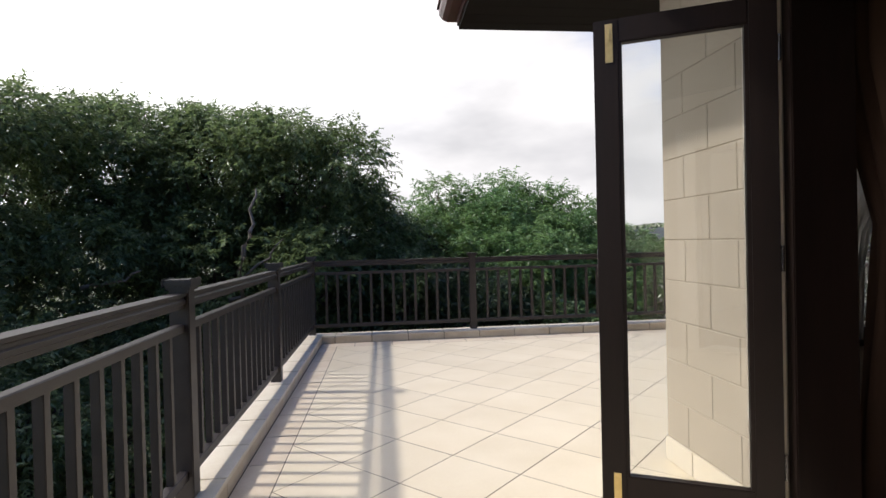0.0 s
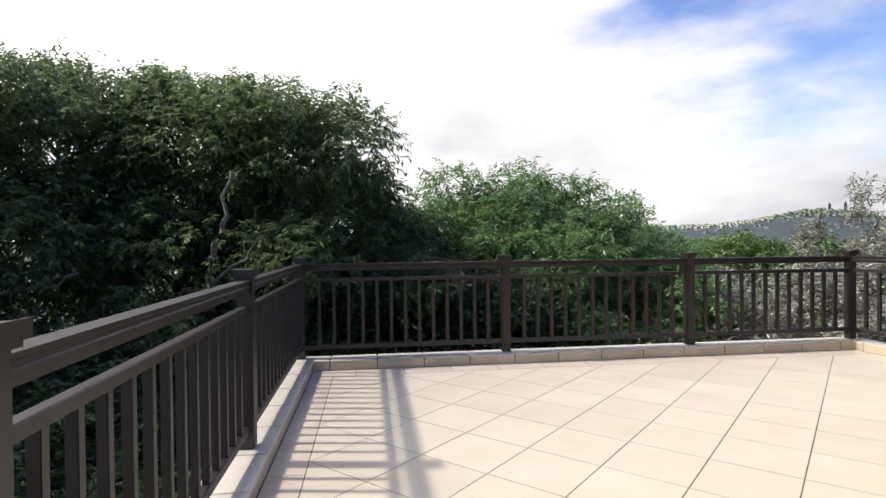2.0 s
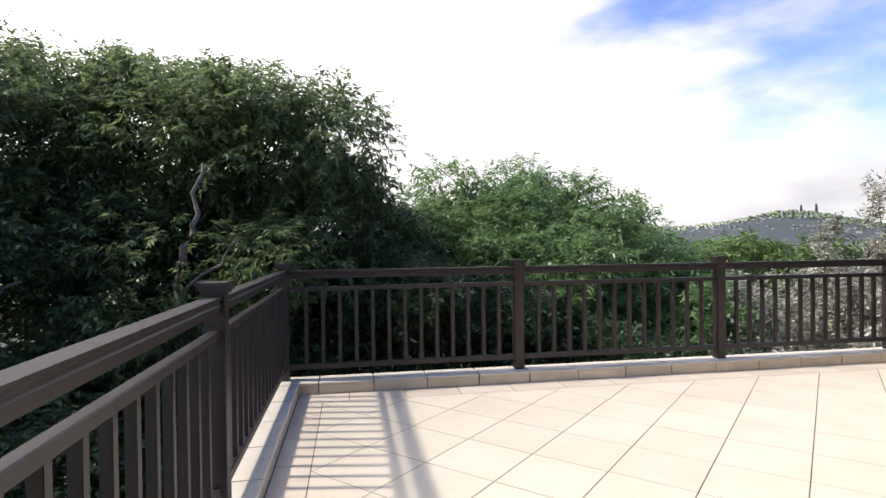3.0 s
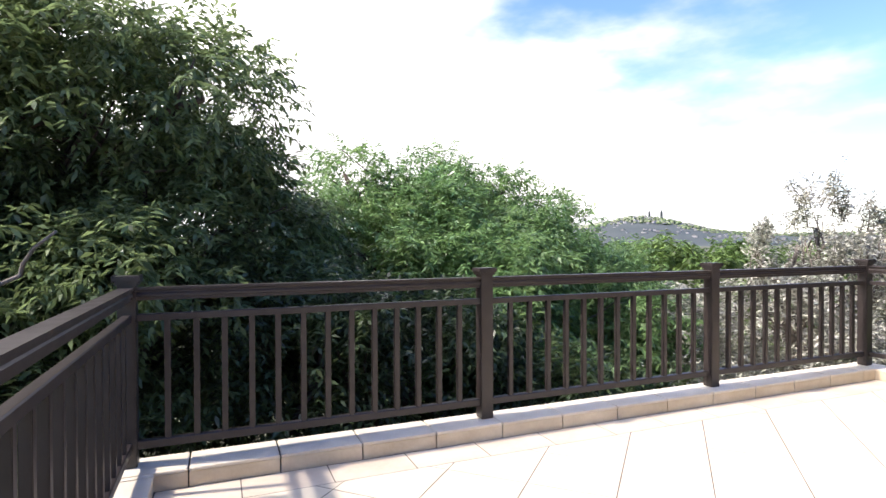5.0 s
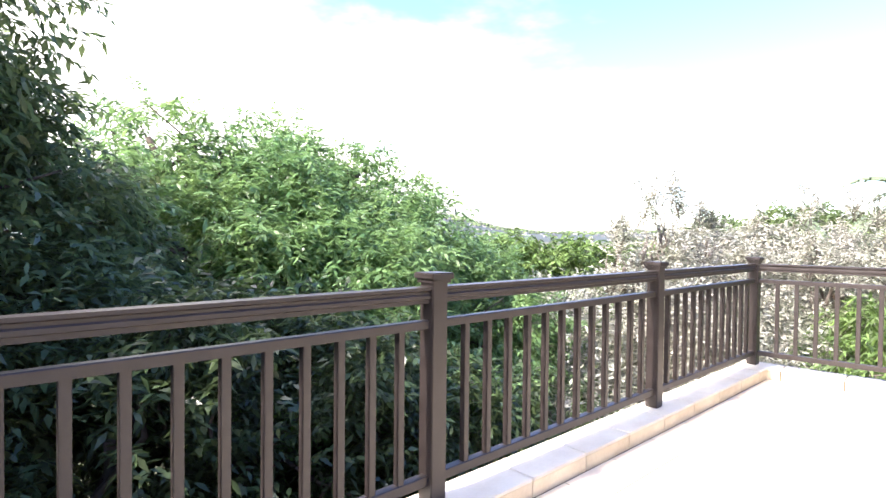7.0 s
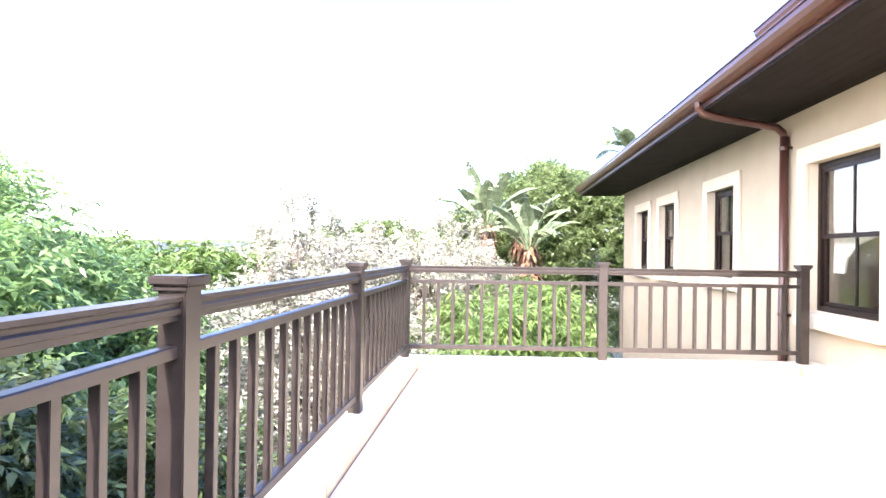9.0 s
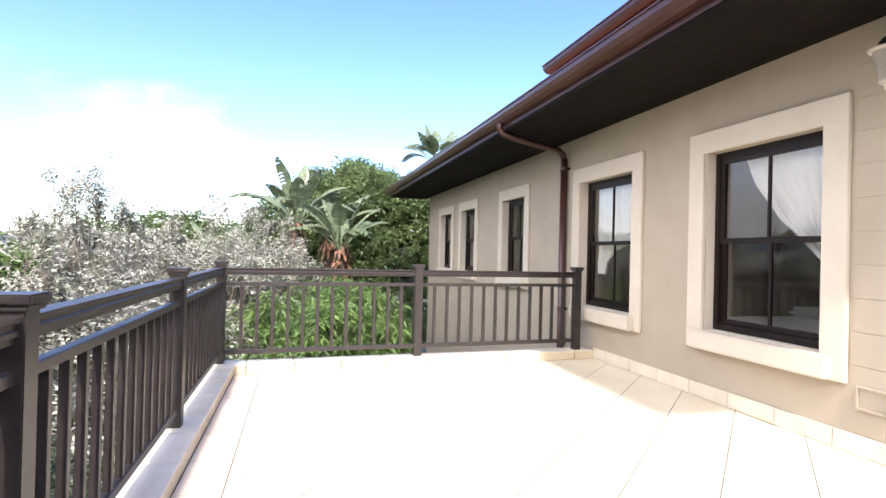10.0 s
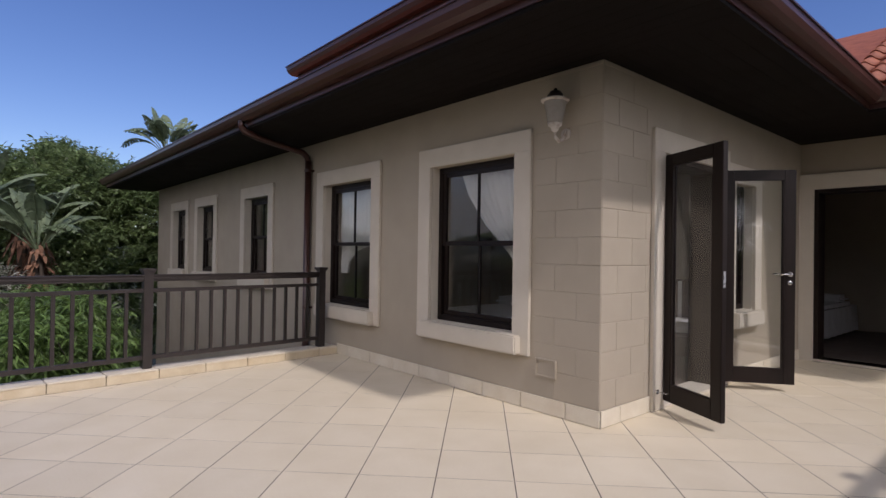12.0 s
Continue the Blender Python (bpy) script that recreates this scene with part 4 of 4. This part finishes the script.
# ---- distance ----
def distant_land():
    """Land that falls from the garden to a valley and rises to a low ridge with a town."""
    v, f = [], []
    rings_r = [60, 120, 220, 380, 600, 850, 1100, 1300, 1450, 1600, 1800, 2400, 4000]
    n = 90

    def height(b, r):
        top = 44 * math.exp(-((b - 42.5) / 5.5) ** 2) + 22 * math.exp(-((b - 31) / 11.0) ** 2) + 8 * math.exp(-((b - 64) / 16.0) ** 2) + 17
        rise = math.exp(-((r - 1550) / 480.0) ** 2)
        return -3.6 - 14 * math.exp(-((r - 500) / 320.0) ** 2) + top * rise + 5 * noise.noise(Vector((b * 0.25, r * 0.004, 0))) * min(1, r / 900)

    for r in rings_r:
        for i in range(n + 1):
            b = -100 + 290 * i / n
            v.append((r * math.sin(radians(b)), r * math.cos(radians(b)), height(b, r)))
    for k in range(len(rings_r) - 1):
        for i in range(n):
            a = k * (n + 1) + i
            f.append([a, a + 1, a + n + 2, a + n + 1])
    tagged(link_mesh("distant_land", v, f, M_HILL, None, True), "wooded ridge beyond the valley, tinted blue-grey for haze", "hill", kind="structure")
    rng = np.random.default_rng(5)
    bm = bmesh.new()
    for k in range(420):
        b, r = rng.uniform(26, 78), rng.uniform(1050, 1530)
        if rng.random() > 0.35 + 0.6 * math.exp(-((b - 46) / 14) ** 2):
            continue
        w, d, h = rng.uniform(4, 8), rng.uniform(3, 6), rng.uniform(2, 4)
        m = Matrix.Translation((r * math.sin(radians(b)), r * math.cos(radians(b)), height(b, r) - 0.5)) @ pose(0, 0, 0, 0, 0, rng.uniform(0, 180))
        add_box(bm, (-w / 2, -d / 2, 0), (w / 2, d / 2, h), 0, m)
    tagged(part("distant_town", bm, M_TOWN), "pale houses scattered over the distant hillside", "houses", kind="stuff")
    bm = bmesh.new()
    for k in range(1500):
        b, r = rng.uniform(18, 82), rng.uniform(1250, 1600)
        s = rng.uniform(4, 8)
        lathe(bm, [(s * 0.5, 0), (s * 0.75, s * 0.35), (s * 0.5, s * 0.75), (0.1, s)], 6, (r * math.sin(radians(b)), r * math.cos(radians(b)), height(b, r) - 2))
    tagged(part("distant_woods", bm, M_LEAF_A), "dark woods along the distant ridge", "woods", kind="stuff")
    for b, hh, ww in ((44.0, 26, 3.2), (42.9, 20, 3.0)):
        r = 1500
        bm = bmesh.new()
        lathe(bm, [(ww, 0), (ww * 0.8, hh * 0.7), (ww * 0.9, hh * 0.72), (ww * 0.5, hh * 0.85), (0.2, hh)], 10, (r * math.sin(radians(b)), r * math.cos(radians(b)), height(b, r) - 2))
        tagged(part("distant_tower", bm, M_HILL), "slim tower on the crest of the ridge", "tower")


distant_land()


# ---- house fittings ----
def downpipe():
    e = empty("downpipe", 6.98, NY, -3.3)
    inv = e.matrix_world.inverted()
    bm = bmesh.new()
    sweep(bm, ring(0.045, 12), [(6.98, NY + 0.06, -3.3), (6.98, NY + 0.06, 2.50)])
    part("pipe", bm, M_GUTTER, e, "", True)
    bm = bmesh.new()
    sweep(bm, ring(0.042, 12), [(6.98, NY + 0.06, 2.48), (6.98, NY + 0.075, 2.55), (6.95, NY + 0.16, 2.60), (6.72, NG - 0.16, 2.66), (6.69, NG + 0.02, 2.70), (6.68, NG + 0.07, 2.76), (6.68, NG + 0.07, 2.82)])
    part("offset_bend", bm, M_GUTTER, e, "", True)
    for z in (0.5, 2.35):
        bm = bmesh.new()
        lathe(bm, [(0.051, z), (0.051, z + 0.035)], 14, (6.98, NY + 0.06, 0))
        add_box(bm, (6.91, NY + 0.002, z + 0.004), (7.05, NY + 0.03, z + 0.03), 0.002)
        part("pipe_clip", bm, M_GUTTER, e)
    for o in e.children:
        o.matrix_parent_inverse = inv
    tagged(e, "brown metal downpipe bending from the gutter to the wall", "downpipe")


downpipe()


def wall_lantern():
    e = empty("wall_lantern", 2.77, NY, 2.24)
    e.scale = (0.88, 0.88, 0.88)
    out = 0.17
    bm = bmesh.new()
    lathe(bm, [(0.028, 0.03), (0.06, 0.05), (0.070, 0.09), (0.098, 0.235), (0.10, 0.24)], 22, (0, out, 0))
    part("shade", bm, M_FROST, e, "frosted tapering glass", True)
    bm = bmesh.new()
    lathe(bm, [(0.10, 0.236), (0.122, 0.240), (0.126, 0.254), (0.108, 0.262), (0.06, 0.272)], 22, (0, out, 0))
    part("rim", bm, M_LAMP, e, "weathered white rim", True)
    bm = bmesh.new()
    lathe(bm, [(0.072, 0.268), (0.066, 0.300), (0.045, 0.328), (0.014, 0.338), (0.014, 0.352), (0.0, 0.36)], 18, (0, out, 0))
    part("cap", bm, M_WOOD, e, "dark cap", True)
    bm = bmesh.new()
    lathe(bm, [(0.012, -0.03), (0.03, -0.012), (0.034, 0.012), (0.060, 0.03), (0.064, 0.052), (0.05, 0.055)], 18, (0, out, 0))
    part("cup", bm, M_LAMP, e, "weathered white cup", True)
    bm = bmesh.new()
    pts = [(0, out * 1.0, -0.02), (0, out * 0.95, -0.07), (0, out * 0.65, -0.10), (0, out * 0.35, -0.075), (0, 0.03, -0.01), (0, 0.015, 0.02)]
    sweep(bm, ring(0.013, 8), pts)
    pts = [(0, 0.02, -0.06), (0, 0.05, -0.075), (0, 0.065, -0.045), (0, 0.045, -0.03)]
    sweep(bm, ring(0.009, 8), pts)
    part("bracket", bm, M_LAMP, e, "scrolled cast bracket", True)
    bm = bmesh.new()
    lathe(bm, [(0.05, 0.002), (0.05, 0.012), (0.035, 0.020), (0.0, 0.022)], 18)
    bmesh.ops.transform(bm, matrix=pose(0, 0, -0.02, -90, 0, 0), verts=bm.verts)
    part("back_plate", bm, M_LAMP, e, "weathered round wall plate", True)
    tagged(e, "weathered white wall lantern with a frosted glass shade", "wall lamp")


wall_lantern()


def wall_vent():
    e = empty("wall_vent", 2.935, NY, 0.364)
    bm = bmesh.new()
    for a, b in (((-0.105, 0.004, -0.075), (-0.088, 0.024, 0.075)), ((0.088, 0.004, -0.075), (0.105, 0.024, 0.075)), ((-0.088, 0.004, 0.058), (0.088, 0.024, 0.075)), ((-0.088, 0.004, -0.075), (0.088, 0.024, -0.058))):
        add_box(bm, a, b, 0.003)
    part("frame", bm, M_WALL, e)
    box("cover", (-0.088, 0.004, -0.058), (0.088, 0.011, 0.058), M_WALL, e, 0.002)
    tagged(e, "square taupe painted cover plate on the house wall", "vent cover")


wall_vent()


def door_stop(x, y, z, rz, label="small metal hook on the wall"):
    e = new("door_hook")
    e.matrix_world = pose(x, y, z, 0, 0, rz)
    bm = bmesh.new()
    sweep(bm, ring(0.005, 6), [(0, 0, 0), (0.05, 0, 0.004), (0.085, 0.0, -0.008), (0.09, 0.0, 0.012)])
    part("hook", bm, M_CHROME, e)
    bm = bmesh.new()
    add_box(bm, (-0.002, -0.018, -0.018), (0.006, 0.018, 0.018), 0.002)
    part("plate", bm, M_CHROME, e)
    tagged(e, label, "door hook")


door_stop(NWX - 0.037, 1.66, 0.16, 180)


# ---- inside ----
def curtain(name, m, top, rows, depth, folds, mat, label, seed=1):
    """A gathered curtain: rows of (z, left, right) down its height, with soft folds."""
    rng = np.random.default_rng(seed)
    nu = folds * 6
    ph = rng.uniform(0, 1, folds + 1)
    v, f = [], []
    zs = []
    for (z0, l0, r0), (z1, l1, r1) in zip(rows, rows[1:]):
        for k in range(6):
            t = k / 6
            zs.append((z0 + (z1 - z0) * t, l0 + (l1 - l0) * t, r0 + (r1 - r0) * t))
    zs.append(rows[-1])
    for z, l, r in zs:
        for i in range(nu + 1):
            u = i / nu
            a = u * folds * 2 * math.pi
            v.append((l + (r - l) * u + 0.008 * math.sin(a * 0.5 + z * 3), depth * (0.6 * math.sin(a + 0.7 * math.sin(z * 2.2 + ph[int(u * folds)] * 2)) + 0.25 * math.sin(2.3 * a + z)), z))
    for k in range(len(zs) - 1):
        for i in range(nu):
            q = k * (nu + 1) + i
            f.append([q, q + 1, q + nu + 2, q + nu + 1])
    ob = link_mesh(name, v, f, mat, None, True)
    ob.matrix_world = m
    return tagged(ob, label, "curtain")


curtain("tied_curtain", pose(3.845, NY - 0.20, 0), 2.2, [(2.2, -0.5, 0.40), (1.85, -0.5, 0.24), (1.55, -0.5, 0.0), (1.30, -0.5, -0.28), (1.22, -0.5, -0.36), (1.05, -0.5, -0.40), (0.65, -0.5, -0.42)], 0.024, 9, M_SHEER, "white sheer curtain tied back beside the window", 2)
curtain("tied_curtain", pose(6.035, NY - 0.20, 0), 2.2, [(2.2, -0.5, 0.5), (1.85, -0.5, 0.5), (1.5, -0.5, 0.5), (1.38, -0.3, 0.48), (1.28, 0.1, 0.47), (1.15, 0.26, 0.47), (1.0, 0.3, 0.46)], 0.024, 11, M_SHEER, "white sheer curtain gathered to one side of the window", 3)
curtain("door_drape", pose(NWX + 0.42, 1.46, 0, 0, 0, 88), 2.5, [(2.5, -0.32, 0.34), (1.9, -0.32, 0.34), (1.25, -0.28, 0.12), (1.0, -0.3, 0.14), (0.05, -0.32, 0.22)], 0.05, 7, M_DRAPE, "heavy brown drape beside the open terrace door", 4)


def armchair(x, y, rz):
    e = new("armchair")
    e.matrix_world = pose(x, y, 0.02, 0, 0, rz)
    bm = bmesh.new()
    add_box(bm, (-0.32, -0.30, 0.14), (0.32, 0.34, 0.40), 0.04)
    part("base", bm, M_STRIPE, e)
    bm = bmesh.new()
    add_box(bm, (-0.30, -0.28, 0.40), (0.30, 0.36, 0.52), 0.05)
    part("seat", bm, M_LINEN, e, "pale striped seat cushion")
    bm = bmesh.new()
    add_box(bm, (-0.36, -0.44, 0.30), (0.36, -0.28, 0.98), 0.06)
    part("backrest", bm, M_STRIPE, e)
    for s in (-1, 1):
        bm = bmesh.new()
        add_box(bm, (s * 0.31, -0.34, 0.14), (s * 0.43, 0.34, 0.66), 0.05)
        part("armrest", bm, M_STRIPE, e)
        for yy in (-0.32, 0.28):
            bm = bmesh.new()
            lathe(bm, [(0.018, 0.0), (0.028, 0.15)], 8, (s * 0.36, yy, 0))
            part("leg", bm, M_WOOD, e)
    for k in range(5):
        bm = bmesh.new()
        add_box(bm, (-0.30 + k * 0.135, -0.276, 0.50), (-0.255 + k * 0.135, -0.268, 0.96), 0.002)
        add_box(bm, (-0.30 + k * 0.135, -0.26, 0.518), (-0.255 + k * 0.135, 0.34, 0.526), 0.002)
        part("stripe", bm, M_LINEN, e, "pale woven stripe")
    tagged(e, "upholstered armchair with pale and dark stripes", "armchair")


armchair(3.22, -0.40, 25)


def bed(x, y):
    e = new("bed")
    e.matrix_world = pose(x, y, 0.03)
    bm = bmesh.new()
    add_box(bm, (-0.75, -1.0, 0.18), (0.75, 1.0, 0.52), 0.06)
    part("mattress", bm, M_LINEN, e, "white bedspread")
    v, f = [], []
    n = 120
    for i in range(n + 1):
        t = i / n * 4
        if t < 1:
            px, py = -0.77, -1.02 + 2.04 * t
        elif t < 2:
            px, py = -0.77 + 1.54 * (t - 1), 1.02
        elif t < 3:
            px, py = 0.77, 1.02 - 2.04 * (t - 2)
        else:
            px, py = 0.77 - 1.54 * (t - 3), -1.02
        w = 0.02 * math.sin(i * 1.3)
        v += [(px, py, 0.46), (px * (1.02 + w), py * (1.02 + w), 0.04)]
    for i in range(n):
        f.append([2 * i, 2 * i + 1, 2 * i + 3, 2 * i + 2])
    link_mesh("valance", v, f, M_LINEN, e, True)
    for s in (-1, 1):
        bm = bmesh.new()
        add_box(bm, (s * 0.06, -0.95, 0.50), (s * 0.68, -0.55, 0.64), 0.06)
        part("pillow", bm, M_LINEN, e)
    tagged(e, "bed with a white frilled bedspread", "bed")


bed(3.38, -4.7)
bed(5.0, 0.75)
tagged(box("wardrobe_panel", (0.3, -5.9, 0.03), (1.6, -5.5, 2.2), M_WOOD, None, 0.01), "dark wooden wardrobe in the bedroom", "wardrobe")


# ---- pieces: floor tiles, kerbs, skirting, wall blocks ----
def clip_poly(poly, a, b, c):
    """The part of a plan outline where a*x + b*y <= c."""
    out = []
    for i, p in enumerate(poly):
        q = poly[(i + 1) % len(poly)]
        dp, dq = a * p[0] + b * p[1] - c, a * q[0] + b * q[1] - c
        if dp <= 0:
            out.append(p)
        if (dp < 0 < dq) or (dq < 0 < dp):
            t = dp / (dp - dq)
            out.append((p[0] + (q[0] - p[0]) * t, p[1] + (q[1] - p[1]) * t))
    return out


def area(poly):
    return 0.5 * abs(sum(p[0] * q[1] - q[0] * p[1] for p, q in zip(poly, poly[1:] + poly[:1])))


floor = tagged(box("floor", (0.1, SY, -0.06), (6.3, 6.47, -0.0012), M_GROUT), "cream square tiles laid diagonally on the terrace", "floor", kind="structure")
STEP, GAP = 0.314, 0.0029            # half a tile's diagonal; half a joint
X0, Y0 = 0.335, 5.512
BORDER_X, BORDER_Y = 0.33, 6.215
KERB_X, KERB_Y = 0.13, 6.45
for i in range(-1, 21):
    for j in range(-24, 5):
        if (i + j) % 2 == 0:
            continue
        cx, cy, h = X0 + i * STEP, Y0 + j * STEP, STEP - GAP * 1.414
        p = [(cx + h, cy), (cx, cy + h), (cx - h, cy), (cx, cy - h)]
        p = clip_poly(p, -1, 0, -(BORDER_X + GAP))
        p = clip_poly(p, 0, 1, BORDER_Y - GAP) if p else p
        p = clip_poly(p, 0, -1, -(SY + 0.03)) if p else p
        sl = (EAST[1][0] - EAST[0][0]) / (EAST[0][1] - EAST[1][1])
        p = clip_poly(p, 1, sl, EAST[0][0] - 0.125 + sl * EAST[0][1]) if p else p
        if len(p) < 3 or area(p) < 0.002 or (min(q[0] for q in p) > NWX + 0.05 and max(q[1] for q in p) < NY - 0.03):
            continue
        prism("tile", p, -0.013, random.uniform(-0.0003, 0.0003), M_TILE, floor, 0.0005)


def run_of(name, start, end, piece, make, first=0.0):
    """Pieces end to end from start to end."""
    d = Vector((end[0] - start[0], end[1] - start[1], 0))
    n = d.length
    d.normalize()
    t = -first
    while t < n - 0.02:
        a, b = max(0.0, t), min(n, t + piece)
        if b - a > 0.02:
            make(start[0] + d.x * a, start[1] + d.y * a, math.degrees(math.atan2(d.y, d.x)), b - a)
        t += piece


def border_piece(x, y, rz, length, w):
    m = pose(x, y, 0, 0, 0, rz)
    pts = [m @ Vector(q) for q in ((GAP, GAP, 0), (length - GAP, GAP, 0), (length - GAP, w - GAP, 0), (GAP, w - GAP, 0))]
    prism("tile", [(q.x, q.y) for q in pts], -0.013, 0.0, M_BORDER, floor, 0.0006)


run_of("tile", (BORDER_X, SY + 0.03), (BORDER_X, BORDER_Y), 0.45, lambda x, y, rz, n: border_piece(x, y, rz, n, BORDER_X - KERB_X), 0.2)
run_of("tile", (KERB_X, BORDER_Y), (east_x(6.4) - 0.12, BORDER_Y), 0.455, lambda x, y, rz, n: border_piece(x, y, rz, n, KERB_Y - BORDER_Y), 0.05)
kerb = tagged(box("kerb", (-0.10, SY, -0.3), (KERB_X - 0.03, 6.68, 0.06), M_GROUT), "tiled upstand kerb under the railings", "kerb", kind="structure")
kerb_n = tagged(box("kerb_far", (KERB_X - 0.02, KERB_Y + 0.03, -0.3), (6.1, 6.68, 0.06), M_GROUT), "tiled upstand kerb along the far edge", "kerb", kind="structure")
bm = bmesh.new()
ang = math.degrees(math.atan2(EAST[1][1] - EAST[0][1], EAST[1][0] - EAST[0][0]))
add_box(bm, (0.0, -0.08, -0.3), (math.hypot(EAST[1][0] - EAST[0][0], EAST[1][1] - EAST[0][1]) + 0.05, 0.10, 0.06), 0, pose(EAST[0][0], EAST[0][1], 0, 0, 0, ang))
kerb_e = tagged(part("kerb_east", bm, M_GROUT), "tiled upstand kerb along the east edge", "kerb", kind="structure")


def kerb_piece(parent, x, y, rz, length, w):
    """One bullnosed cap tile over its riser; the inner face lies on the piece's own x axis."""
    m = pose(x, y, 0, 0, 0, rz)
    bm = bmesh.new()
    add_box(bm, (0.004, 0.0, KERB - 0.016), (length - 0.004, w, KERB), 0.004, m)
    part("cap_tile", bm, M_EDGE, parent)
    bm = bmesh.new()
    add_box(bm, (0.004, 0.004, -0.012), (length - 0.004, 0.03, KERB - 0.018), 0.0015, m)
    part("riser_tile", bm, M_RISER, parent)


run_of("kerb", (KERB_X, SY), (KERB_X, KERB_Y), 0.45, lambda x, y, rz, n: kerb_piece(kerb, x, y, rz, n, 0.25), 0.1)
run_of("kerb", (-0.11, KERB_Y), (east_x(6.37) - 0.115, KERB_Y), 0.455, lambda x, y, rz, n: kerb_piece(kerb_n, x, y, rz, n, 0.25), 0.06)
ex0, ey0 = east_x(6.70) - 0.115, 6.70
ex1, ey1 = east_x(NY) - 0.115, NY
run_of("kerb", (ex0, ey0), (ex1, ey1), 0.455, lambda x, y, rz, n: kerb_piece(kerb_e, x, y, rz, n, 0.25), 0.1)


def skirting_piece(parent, x, y, rz, length):
    m = pose(x, y, 0, 0, 0, rz)
    bm, back = bmesh.new(), bmesh.new()
    add_box(bm, (0.003, 0.002, 0.004), (length - 0.003, 0.015, 0.128), 0.002, m)
    add_box(back, (0.0, 0.001, 0.002), (length, 0.005, 0.1265), 0, m)
    part("skirting_tile", bm, M_EDGE, parent)
    part("skirting_grout", back, M_GROUT, parent)


run_of("skirting", (NWX - 0.010, NY), (east_x(NY) - 0.1, NY), 0.455, lambda x, y, rz, n: skirting_piece(wall_n, x, y, rz, n), 0.15)
run_of("skirting", (NWX, SY), (NWX, DOOR[0] - 0.19), 0.455, lambda x, y, rz, n: skirting_piece(wall_w, x, y, rz, n), 0.1)
run_of("skirting", (NWX, DOOR[1] + 0.19), (NWX, NY), 0.455, lambda x, y, rz, n: skirting_piece(wall_w, x, y, rz, n), 0.0)

COURSE, BLOCK = 0.2135, 0.42


def minus(rects, hole):
    out = []
    for a0, a1, b0, b1 in rects:
        h0, h1, k0, k1 = hole
        if h1 <= a0 or h0 >= a1 or k1 <= b0 or k0 >= b1:
            out.append((a0, a1, b0, b1))
            continue
        if a0 < h0:
            out.append((a0, h0, b0, b1))
        if h1 < a1:
            out.append((h1, a1, b0, b1))
        m0, m1 = max(a0, h0), min(a1, h1)
        if b0 < k0:
            out.append((m0, m1, b0, k0))
        if k1 < b1:
            out.append((m0, m1, k1, b1))
    return out


def lay_blocks(parent, a_from, a_to, place, holes, shift):
    """Running bond over a wall face; place turns (along, out, z) into the world."""
    row, z = 0, 0.132
    while z < TOP - 0.03:
        t = a_from - (BLOCK / 2 if (row + shift) % 2 else 0)
        while t < a_to:
            rects = [(max(t, a_from), min(t + BLOCK, a_to), z, min(z + COURSE, TOP - 0.002))]
            for h in holes:
                rects = minus(rects, h)
            for p, q, u, v in rects:
                if q - p < 0.03 or v - u < 0.03:
                    continue
                g, d, e = 0.0022, 0.0038, 0.0025
                vs = [place(p + g, 0.0002, u + g), place(q - g, 0.0002, u + g), place(q - g, 0.0002, v - g), place(p + g, 0.0002, v - g), place(p + g + e, d, u + g + e), place(q - g - e, d, u + g + e), place(q - g - e, d, v - g - e), place(p + g + e, d, v - g - e)]
                link_mesh("block", vs, [[4, 5, 6, 7], [0, 1, 5, 4], [1, 2, 6, 5], [2, 3, 7, 6], [3, 0, 4, 7]], M_BLOCK, parent)
            t += BLOCK
        z += COURSE
        row += 1


TRIMS_N = [(x - w / 2 - 0.182, x + w / 2 + 0.182, z - 0.165, WIN_Z1 + 0.182) for x, z, w in WINDOWS]
lay_blocks(wall_n, NWX, 3.09, lambda a, o, z: (a, NY + o, z), TRIMS_N, 0)
lay_blocks(wall_w, 0, NY - 1.74, lambda a, o, z: (NWX - o, NY - a, z), [], 1)


# ---- roof tiles over the bedroom eaves ----
def pantile():
    """One curved clay tile: a roll and a pan, thick at its lower edge."""
    n, w, ln, th = 8, 0.21, 0.36, 0.014
    v, f = [], []
    for yy, lift in ((0.0, 0.024), (ln, 0.0)):
        for i in range(n + 1):
            a = i / n * 2 * math.pi
            z = 0.034 * math.sin(a)
            v.append((w * i / n, yy, z + lift))
            v.append((w * i / n, yy, z + lift + th))
    m = 2 * (n + 1)
    for i in range(n):
        p = 2 * i
        f += [[p + 1, p + 3, m + p + 3, m + p + 1], [p, m + p, m + p + 2, p + 2], [p, p + 2, p + 3, p + 1]]
    me = bpy.data.meshes.new("roof_tile")
    me.from_pydata(v, [], f)
    me.materials.append(M_ROOF_TILE)
    me.polygons.foreach_set("use_smooth", [True] * len(me.polygons))
    return me


def tile_roof(parent, corner, along, up, cols, rows):
    me = pantile()
    along, up = Vector(along).normalized(), Vector(up).normalized()
    nrm = along.cross(up)
    turn = Matrix((along, up, nrm)).transposed().to_4x4()
    for r in range(rows):
        for c in range(cols):
            ob = new("roof_tile", me)
            ob.matrix_world = Matrix.Translation(Vector(corner) + along * 0.21 * c + up * 0.30 * r + nrm * (0.075 + random.uniform(-0.003, 0.003))) @ turn
            ob.parent = parent


slope = Vector((0, -4.3 - (SG - 0.02), 1.75))
tile_roof(bpy.data.objects["roof_bedroom"], (WG + 0.25, SG + 0.03, RZ), (-1, 0, 0), slope, 12, 13)
